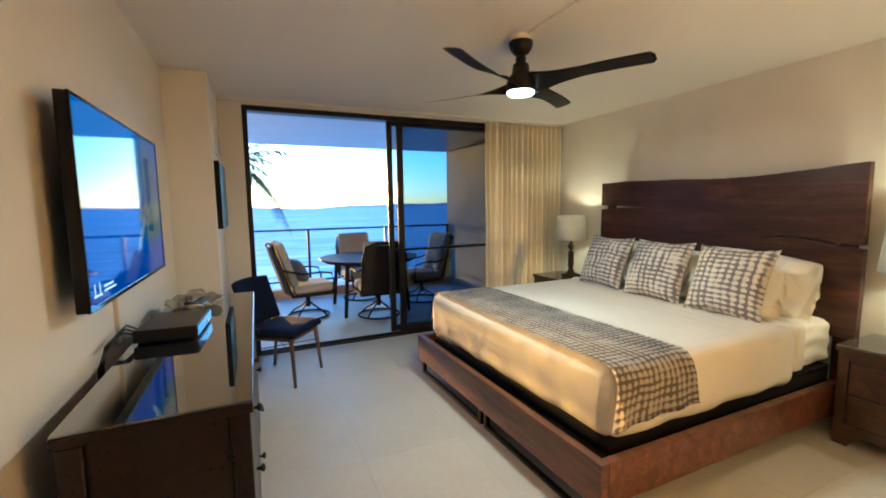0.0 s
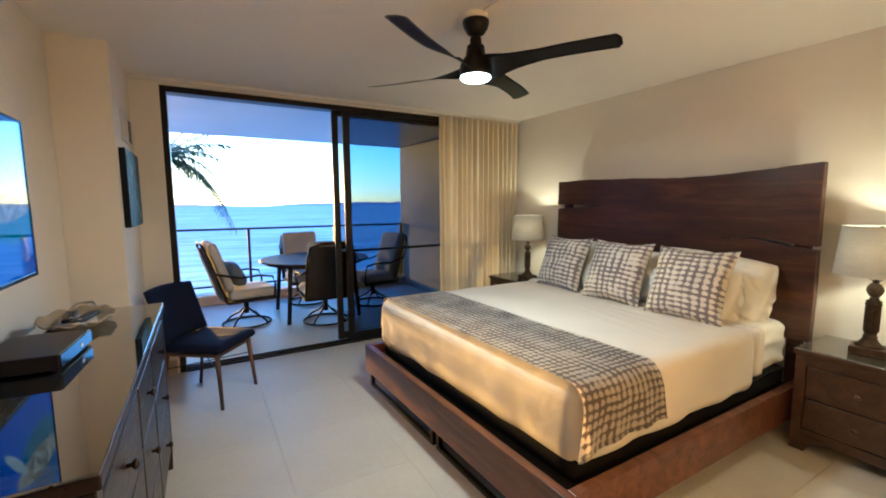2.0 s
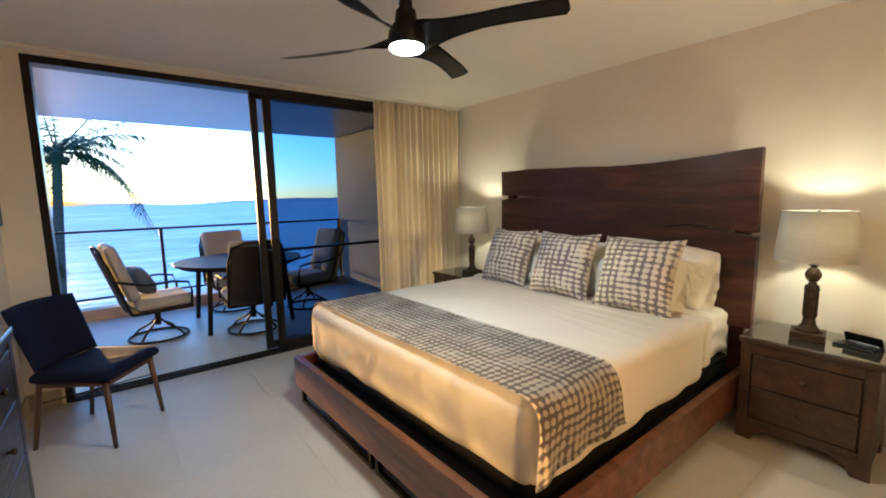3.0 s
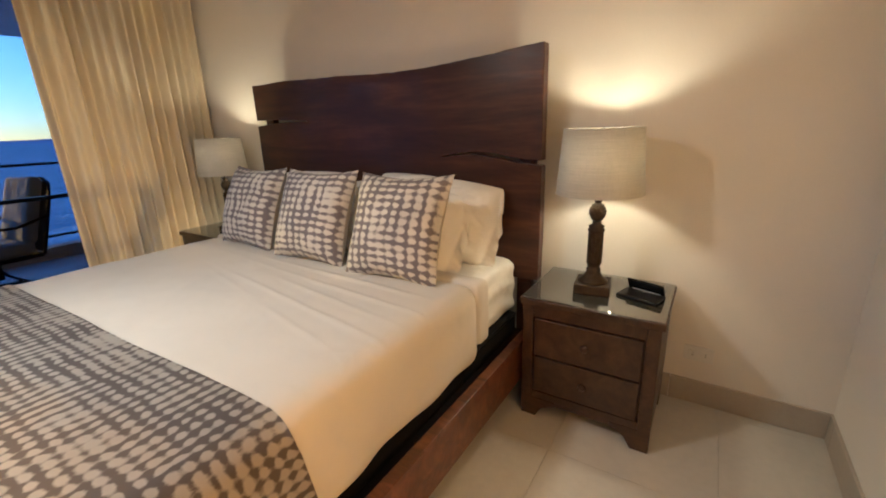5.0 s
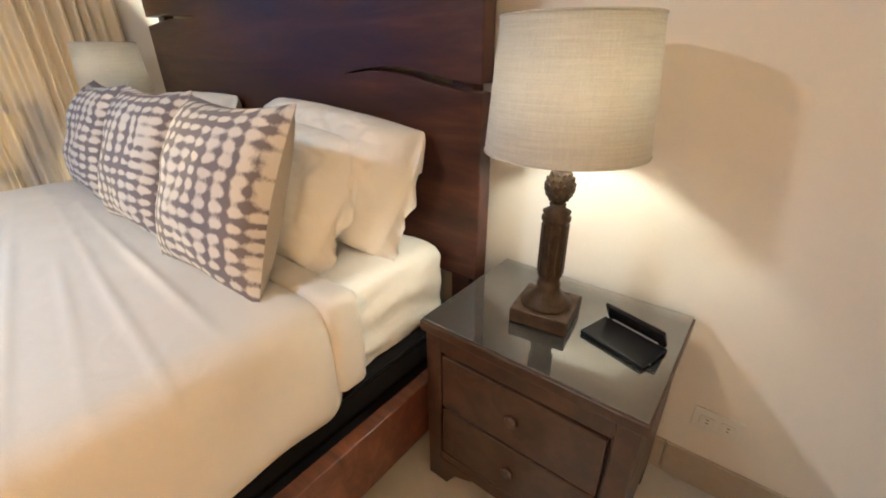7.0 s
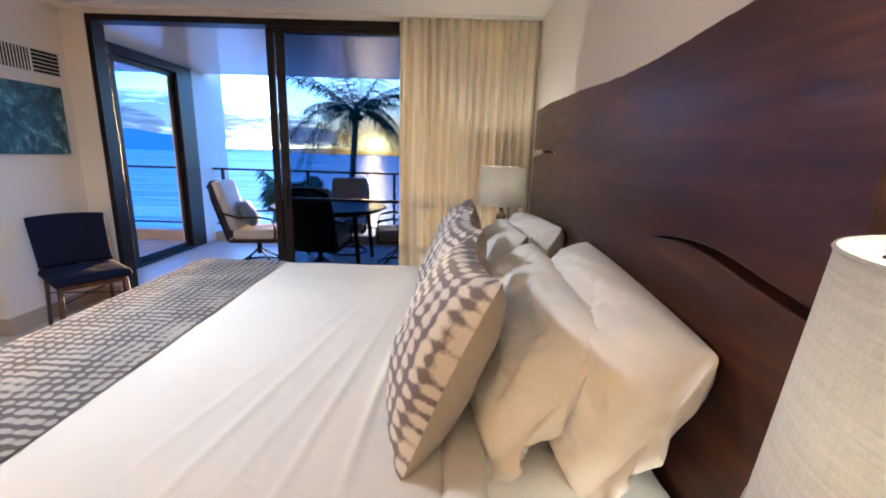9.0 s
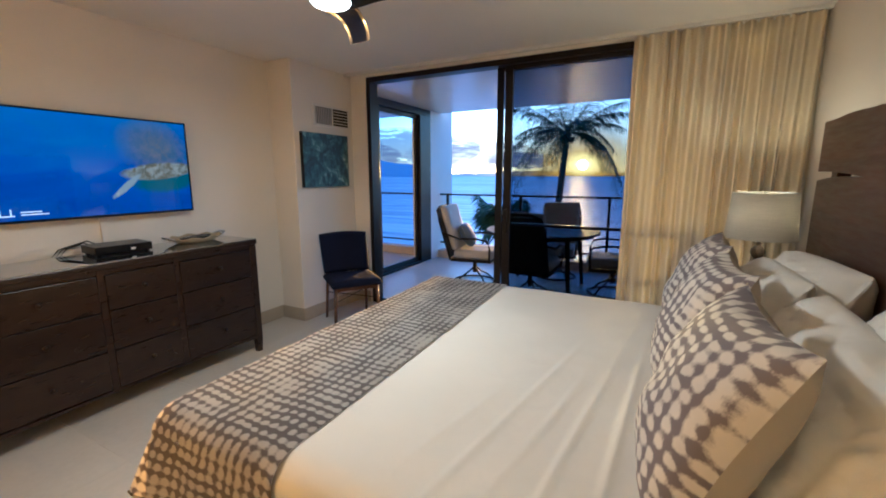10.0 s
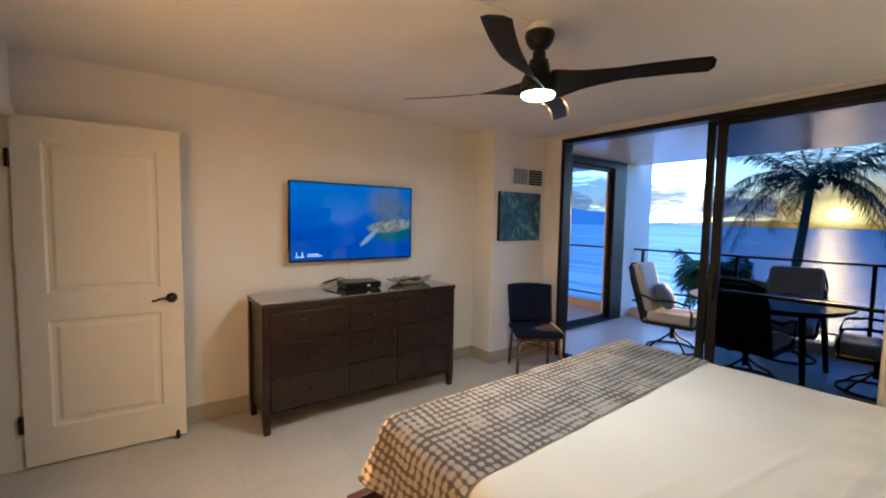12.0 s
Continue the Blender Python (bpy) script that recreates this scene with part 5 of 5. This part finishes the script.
def patio_chair(m, label):
    """Front towards local -y: ring base, swivel post, cushioned seat and back, looped arms."""
    c = thing("patio_chair", m, label, "patio chair", "swivel chairs round the patio table")
    fm = M["patio_frame"]
    part("base_ring", ring_bar(0.27, 0.012, 0.013), fm, c, smooth=True)
    for k in range(4):
        a = math.pi / 4 + k * math.pi / 2
        pts = [(0.27 * math.cos(a), 0.27 * math.sin(a), 0.02), (0.20 * math.cos(a), 0.20 * math.sin(a), 0.085), (0.10 * math.cos(a), 0.10 * math.sin(a), 0.135), (0.02 * math.cos(a), 0.02 * math.sin(a), 0.20)]
        part("spoke", tube(pts, 0.011, 8), fm, c, smooth=True)
    part("post", lathe([(0, 0.13), (0.028, 0.13), (0.028, 0.27), (0.05, 0.275), (0.05, 0.29), (0, 0.29)], 16), fm, c)
    part("spring_plate", box(-0.09, 0.09, -0.16, 0.16, 0.29, 0.315, 0.004), fm, c)
    part("seat_frame", boxes([(-0.28, 0.28, -0.28, -0.25, 0.315, 0.345), (-0.28, 0.28, 0.22, 0.25, 0.315, 0.345), (-0.28, -0.25, -0.25, 0.22, 0.315, 0.345), (0.25, 0.28, -0.25, 0.22, 0.315, 0.345), (-0.25, 0.25, -0.25, 0.22, 0.325, 0.335)], 0.003), fm, c)
    part("seat_cushion", soft_block(-0.27, 0.27, -0.30, 0.22, 0.347, 0.465, 0.045, 16, 16, 6, 0.006, 4.0), M["patio_cushion"], c, smooth=True)
    bm = soft_block(-0.255, 0.255, -0.05, 0.05, 0.0, 0.60, 0.045, 16, 5, 18, 0.008, 5.0, 3.0)
    part("back_cushion", bm, M["patio_cushion"], c, smooth=True, m=pose(0, 0.20, 0.45, -17))
    sl = sheet_of(12, 14, lambda u, v: ((2 * u - 1) * (0.27 - 0.03 * v ** 3), 0.03 * math.sin(math.pi * u), v * 0.66))
    bmesh.ops.solidify(sl, geom=sl.faces[:], thickness=0.012)
    part("back_sling", sl, M["patio_sling"], c, "dark woven sling back", smooth=True, m=pose(0, 0.262, 0.35, -17))
    bt = Matrix(pose(0, 0.262, 0.35, -17))
    pts = [bt @ Vector(p) for p in ((-0.28, 0, -0.02), (-0.275, 0, 0.5), (-0.24, 0, 0.64), (-0.12, 0, 0.685), (0.12, 0, 0.685), (0.24, 0, 0.64), (0.275, 0, 0.5), (0.28, 0, -0.02))]
    part("back_frame", tube(pts, 0.014, 8), fm, c, smooth=True)
    for s in (-1, 1):
        part("arm", tube([(s * 0.285, -0.26, 0.34), (s * 0.30, -0.27, 0.50), (s * 0.31, -0.24, 0.60), (s * 0.31, -0.10, 0.625), (s * 0.305, 0.12, 0.615), (s * 0.29, 0.36, 0.68)], 0.013, 8), fm, c, smooth=True)
    return c


TC = (1.92, 6.48)
chairs = [
    ((1.05, 6.40), 98, "swivel patio chair with pale cushions and a blue pillow"),
    ((1.92, 6.02), 178, "dark-backed swivel patio chair tucked under the table"),
    ((1.95, 7.18), 4, "swivel patio chair by the railing, back to the sea"),
    ((2.76, 6.60), -82, "swivel patio chair beside the tan divider wall"),
]
for (x, y), a, label in chairs:
    patio_chair(pose(x, y, -0.003, 0, 0, a), label)
pl = thing("patio_pillow", pose(1.05, 6.40, 0.465, 0, 0, 98) @ pose(0.06, 0.03, 0.0, -28, 0, 10), "blue-grey throw pillow on the patio chair", "pillow")
part("case", pillow_mesh(0.40, 0.36, 0.15, 0.09, 0.01, 5.5, 18), M["blue_pillow"], pl, smooth=True)

tb = thing("patio_table", pose(TC[0], TC[1], -0.003), "round dark bronze metal patio table", "patio table")
part("tabletop", lathe([(0, 0.715), (0.66, 0.715), (0.685, 0.722), (0.69, 0.735), (0.682, 0.746), (0, 0.746)], 64), M["patio_frame"], tb)
part("rim", ring_bar(0.62, 0.012, 0.700, 56, 6), M["patio_frame"], tb)
for k in range(4):
    a = radians(45 + 90 * k)
    part("leg", tube([(0.55 * math.cos(a), 0.55 * math.sin(a), 0.715), (0.575 * math.cos(a), 0.575 * math.sin(a), 0.45), (0.62 * math.cos(a), 0.62 * math.sin(a), 0.0)], 0.030, 10, taper=0.024), M["patio_frame"], tb, smooth=True)
for a in (45, 135):
    part("brace", tube([(0.56 * math.cos(radians(a)), 0.56 * math.sin(radians(a)), 0.69), (-0.56 * math.cos(radians(a)), -0.56 * math.sin(radians(a)), 0.69)], 0.012, 8), M["patio_frame"], tb)


# ---- palms, shore, sea ----
def frond(length, droop, seed, width=0.75, n=46):
    """One feather leaf along +x: an arched rib with hanging leaflets."""
    rnd = random.Random(seed)
    bm = bmesh.new()

    def rib(t):
        return Vector((length * (t - 0.12 * droop * t * t), 0.10 * math.sin(t * 2 + seed) * t, length * ((0.95 - 0.45 * droop) * t - droop * 0.62 * t * t)))
    tube([rib(k / 12) for k in range(13)], 0.030, 5, bm, taper=0.006)
    for i in range(n):
        t = 0.14 + 0.86 * i / n
        p = rib(t)
        d = (rib(min(1.0, t + 0.02)) - rib(t - 0.02)).normalized()
        side = d.cross(Vector((0, 0, 1))).normalized()
        ln = width * (0.55 + 0.45 * math.sin(math.pi * min(1.0, t * 1.05))) * rnd.uniform(0.8, 1.15)
        for s in (-1, 1):
            if rnd.random() < 0.06:
                continue
            out = (side * s * rnd.uniform(0.75, 1.0) + d * rnd.uniform(0.45, 0.8) + Vector((0, 0, -rnd.uniform(0.15, 0.75)))).normalized()
            tip = p + out * ln + Vector((0, 0, -0.22 * ln))
            mid = p + out * ln * 0.5
            w = d * 0.019
            a, b = bm.verts.new(p - w), bm.verts.new(p + w)
            c, e = bm.verts.new(mid + w * 0.9), bm.verts.new(mid - w * 0.9)
            f = bm.verts.new(tip)
            bm.faces.new((a, b, c, e))
            bm.faces.new((e, c, f))
    return bm


def palm(crown, foot, size, count, seed, label):
    rnd = random.Random(seed)
    cv, fv = Vector(crown), Vector(foot)
    t = thing("palm_tree", pose(*foot), label, "palm tree")
    pts = []
    for k in range(25):
        s = k / 24
        bend = math.sin(s * math.pi) * 0.12
        pts.append((cv - fv) * s + Vector((-bend, 0, 0)))
    bm = tube(pts, 0.22 * size, 12, taper=0.125 * size)
    part("trunk", bm, M["trunk"], t, smooth=True)
    top = cv - fv
    part("crown_shaft", lathe([(0, -0.25), (0.14 * size, -0.2), (0.20 * size, 0.0), (0.12 * size, 0.25), (0, 0.4)], 12, at=top), M["trunk"], t, smooth=True)
    for k in range(7):
        a = 2 * math.pi * k / 7
        part("coconut", lathe([(0, -0.11), (0.07, -0.08), (0.10, 0), (0.07, 0.09), (0, 0.12)], 10, at=top + Vector((0.24 * math.cos(a), 0.24 * math.sin(a), -0.18 - 0.05 * (k % 2)))), M["trunk"], t, smooth=True)
    for k in range(count):
        a = 360 * k * 0.381966
        lift = k / count
        ln = size * rnd.uniform(2.5, 3.4)
        droop = 1.50 - 1.50 * lift + rnd.uniform(-0.1, 0.15)
        part("frond", frond(ln, droop, seed * 100 + k), M["frond"], t, m=Matrix.Translation(top) @ pose(0, 0, 0.05, 0, 0, a + rnd.uniform(-12, 12)))
    for k, (a, d, ln) in enumerate(((4, 1.72, 3.2), (172, 1.75, 3.3), (40, 1.5, 3.4), (215, 1.6, 3.3), (-28, 1.65, 3.2))):
        part("frond", frond(ln * size, d, seed * 100 + 60 + k), M["frond"], t, m=Matrix.Translation(top) @ pose(0, 0, 0.05, 0, 0, a))
    return t


palm((-0.64, 20.1, 3.08), (-1.3, 19.6, -10.4), 1.0, 20, 3, "tall coconut palm with drooping fronds against the sea")
palm((-1.25, 14.0, -0.05), (-1.5, 14.2, -10.4), 0.25, 26, 8, "smaller palm whose crown tops out below the railing")

M["grass"] = surface("shore_lawn", (0.035, 0.055, 0.020), (0.075, 0.095, 0.035), 0.9, 0.3, 6, 0.5, 0.05)


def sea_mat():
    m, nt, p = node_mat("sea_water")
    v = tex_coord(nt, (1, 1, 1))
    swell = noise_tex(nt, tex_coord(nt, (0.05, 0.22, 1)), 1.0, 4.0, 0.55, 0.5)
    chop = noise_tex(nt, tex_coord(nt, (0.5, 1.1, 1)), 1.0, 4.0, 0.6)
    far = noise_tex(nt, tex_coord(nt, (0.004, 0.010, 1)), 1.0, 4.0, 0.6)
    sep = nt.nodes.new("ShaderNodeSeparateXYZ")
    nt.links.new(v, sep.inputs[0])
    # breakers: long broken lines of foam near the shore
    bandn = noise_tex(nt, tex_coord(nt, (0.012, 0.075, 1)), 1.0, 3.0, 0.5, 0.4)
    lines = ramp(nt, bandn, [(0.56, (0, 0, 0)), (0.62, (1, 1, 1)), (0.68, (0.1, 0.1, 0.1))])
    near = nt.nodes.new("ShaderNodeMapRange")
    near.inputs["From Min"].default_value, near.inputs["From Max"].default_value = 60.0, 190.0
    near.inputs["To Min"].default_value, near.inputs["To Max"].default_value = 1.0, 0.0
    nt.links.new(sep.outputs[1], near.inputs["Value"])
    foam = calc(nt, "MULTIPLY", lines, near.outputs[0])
    # Pale tones put the sky's reflection on the swell into the water colour.
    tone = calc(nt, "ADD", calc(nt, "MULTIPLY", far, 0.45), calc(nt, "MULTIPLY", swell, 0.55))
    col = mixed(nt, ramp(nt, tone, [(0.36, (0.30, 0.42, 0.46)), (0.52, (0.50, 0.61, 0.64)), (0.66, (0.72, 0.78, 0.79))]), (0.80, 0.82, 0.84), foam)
    # Dark bands ahead of the foam paint the shade of the wave troughs.
    trough_shade = ramp(nt, bandn, [(0.44, (1, 1, 1)), (0.53, (0.55, 0.60, 0.68)), (0.575, (1, 1, 1))])
    col = mixed(nt, col, trough_shade, 1.0, "MULTIPLY")
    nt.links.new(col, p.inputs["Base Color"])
    p.inputs["Roughness"].default_value = 0.6
    p.inputs["Specular IOR Level"].default_value = 0.0
    p.inputs["IOR"].default_value = 1.33
    bump(nt, calc(nt, "ADD", calc(nt, "MULTIPLY", swell, 1.6), calc(nt, "MULTIPLY", chop, 0.35)), 0.55, 1.2, p)
    gl = nt.nodes.new("ShaderNodeBsdfGlossy")
    gl.inputs["Roughness"].default_value = 0.50
    nt.links.new(p.inputs["Normal"].links[0].from_socket, gl.inputs["Normal"])
    mix = nt.nodes.new("ShaderNodeMixShader")
    mix.inputs[0].default_value = 0.24
    nt.links.new(p.outputs[0], mix.inputs[1])
    nt.links.new(gl.outputs[0], mix.inputs[2])
    nt.links.new(mix.outputs[0], nt.nodes["Material Output"].inputs["Surface"])
    return m


setting("ground", boxes([(-400, 400, 8.0, 46, -11.0, -10.4), (-400, 400, -60, 8.0, -11.0, -10.4)]), M["grass"], "dim lawn and shore below the building", "ground")
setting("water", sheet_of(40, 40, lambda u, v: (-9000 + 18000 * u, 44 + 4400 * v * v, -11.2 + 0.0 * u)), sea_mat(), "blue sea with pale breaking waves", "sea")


def island(x0, x1, y, h, seed):
    n = 60
    bm = bmesh.new()
    rows = []
    for k in range(n + 1):
        s = k / n
        z = -11.0 + h * (math.sin(math.pi * s) ** 0.8) * (0.75 + 0.35 * wob(s * 5, seed, 0) + 0.12 * wob(s * 17, seed, 3))
        x = x0 + (x1 - x0) * s
        rows.append([bm.verts.new((x, y, -12)), bm.verts.new((x, y + 60, z)), bm.verts.new((x, y + 240, -12))])
    for a, b in zip(rows, rows[1:]):
        bm.faces.new((a[0], b[0], b[1], a[1]))
        bm.faces.new((a[1], b[1], b[2], a[2]))
    return bm


# The slope emits faintly; this glow stands in for haze in the air.
M["mountain"] = glowing("mountain_haze_glow", (0.24, 0.29, 0.42), 0.16)
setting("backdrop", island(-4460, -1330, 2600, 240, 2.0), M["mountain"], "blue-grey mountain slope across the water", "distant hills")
# Same for the island hills: violet emission lifts them like distant haze.
M["island"] = glowing("hills_haze_glow", (0.42, 0.36, 0.46), 0.16)
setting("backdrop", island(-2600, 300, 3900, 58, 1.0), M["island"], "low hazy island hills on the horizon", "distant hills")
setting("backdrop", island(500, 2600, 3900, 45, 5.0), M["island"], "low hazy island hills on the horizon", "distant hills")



def glow_mat(name, core, rim, strength, power, noisy=0.0, peak=0.9):
    """Light in the far sky that thins out towards the rim; the mesh spans -1..1 in its own x and z."""
    m, nt, p = node_mat(name)
    nt.nodes.remove(p)
    v = tex_coord(nt)
    ln = nt.nodes.new("ShaderNodeVectorMath")
    ln.operation = "LENGTH"
    nt.links.new(v, ln.inputs[0])
    fall = calc(nt, "POWER", calc(nt, "MAXIMUM", calc(nt, "SUBTRACT", 1.0, ln.outputs["Value"]), 0.0), power)
    fac = fall
    if noisy:
        n = noise_tex(nt, tex_coord(nt, (2.2, 1, 3.4)), 1.6, 6.0, 0.6, 0.4)
        fac = calc(nt, "MULTIPLY", calc(nt, "MAXIMUM", calc(nt, "SUBTRACT", calc(nt, "ADD", calc(nt, "MULTIPLY", n, noisy), calc(nt, "MULTIPLY", fall, 0.6)), 0.75), 0.0), 2.2)
        fac = calc(nt, "MINIMUM", fac, peak)
    em = nt.nodes.new("ShaderNodeEmission")
    nt.links.new(ramp(nt, fall, [(0.0, rim), (0.6, core)]), em.inputs["Color"])
    em.inputs["Strength"].default_value = strength
    tr = nt.nodes.new("ShaderNodeBsdfTransparent")
    mix = nt.nodes.new("ShaderNodeMixShader")
    nt.links.new(fac, mix.inputs[0])
    nt.links.new(tr.outputs[0], mix.inputs[1])
    nt.links.new(em.outputs[0], mix.inputs[2])
    nt.links.new(mix.outputs[0], nt.nodes["Material Output"].inputs["Surface"])
    return m


def sky_disc(n=48):
    bm = bmesh.new()
    bm.faces.new([bm.verts.new((math.cos(2 * math.pi * k / n), 0, math.sin(2 * math.pi * k / n))) for k in range(n)])
    return bm


def sky_piece(azimuth, elevation, dist, half_w, half_h, material, label, category):
    """A far disc that faces the balcony, azimuth in degrees from +y towards -x."""
    a, e = radians(azimuth), radians(elevation)
    at = Vector((-math.sin(a) * math.cos(e), math.cos(a) * math.cos(e), math.sin(e))) * dist + Vector((2, 3, 1.5))
    ob = tagged(part("backdrop", sky_disc(), material), label, category, kind="structure")
    ob.matrix_basis = Matrix.Translation(at) @ pose(0, 0, 0, 0, 0, azimuth) @ Matrix.Diagonal((half_w, 1, half_h, 1))
    ob.visible_shadow = False
    return ob


def sunset_mat():
    """Setting sun's glow: pale yellow high up, deep orange low, white-hot beside the sun."""
    m, nt, p = node_mat("sunset_glow")
    nt.nodes.remove(p)
    ln = nt.nodes.new("ShaderNodeVectorMath")
    ln.operation = "LENGTH"
    nt.links.new(tex_coord(nt), ln.inputs[0])
    col = ramp(nt, ln.outputs["Value"], [(0.0, (6.0, 4.4, 1.9)), (0.07, (3.8, 2.0, 0.45)), (0.17, (1.5, 0.58, 0.06)), (0.40, (0.62, 0.27, 0.05)), (0.70, (0.46, 0.34, 0.18)), (1.0, (0.45, 0.50, 0.52))])
    fac = ramp(nt, ln.outputs["Value"], [(0.0, (1, 1, 1)), (0.35, (0.88,) * 3), (0.7, (0.42,) * 3), (0.99, (0, 0, 0))])
    em = nt.nodes.new("ShaderNodeEmission")
    nt.links.new(col, em.inputs["Color"])
    tr = nt.nodes.new("ShaderNodeBsdfTransparent")
    mix = nt.nodes.new("ShaderNodeMixShader")
    nt.links.new(fac, mix.inputs[0])
    nt.links.new(tr.outputs[0], mix.inputs[1])
    nt.links.new(em.outputs[0], mix.inputs[2])
    nt.links.new(mix.outputs[0], nt.nodes["Material Output"].inputs["Surface"])
    return m


sky_piece(9.6, 1.25, 3890, 1050, 680, sunset_mat(), "orange and yellow glow round the low sun", "sun glow")
sky_piece(9.6, 1.25, 3830, 42, 42, glowing("sun_face", (1.0, 0.80, 0.45), 14.0), "low setting sun over the sea", "sun")
cloud = glow_mat("cloud_light", (0.115, 0.11, 0.175), (0.28, 0.19, 0.19), 1.0, 0.6, 1.65, 0.85)
for az, el, w, h in ((24, 2.6, 620, 150), (33, 3.4, 700, 190), (45, 2.6, 800, 170), (17.5, 1.9, 330, 85)):
    sky_piece(az, el, 3900, w, h, cloud, "grey-violet cloud bank above the horizon", "cloud")

# ---- floor tiles, last ----
T = 0.61


def lay_tiles(parent, x0, x1, y0, y1, ox, oy, top):
    full = None
    i0, i1 = math.floor((x0 - ox) / T), math.ceil((x1 - ox) / T)
    j0, j1 = math.floor((y0 - oy) / T), math.ceil((y1 - oy) / T)
    for i in range(i0, i1):
        for j in range(j0, j1):
            a, b = max(x0, ox + i * T) + 0.0005, min(x1, ox + (i + 1) * T) - 0.0005
            c, d = max(y0, oy + j * T) + 0.0005, min(y1, oy + (j + 1) * T) - 0.0005
            if b - a < 0.01 or d - c < 0.01:
                continue
            mm = pose(a, c, top - 0.008)
            whole = b - a > T - 0.004 and d - c > T - 0.004
            if whole and full is not None:
                shared("tile", full, mm, parent)
            else:
                o = part("tile", box(0, b - a, 0, d - c, 0, 0.008), M["tile"], parent, m=mm)
                full = o if whole else full


lay_tiles(floor_ob, WX0, WX1, WY0 - 0.12, 5.0, 0.35, 0.44, 0.0)
lay_tiles(lf, LX0, LX1, 5.16, LY1 - 0.2, 0.35, 5.16, -0.003)
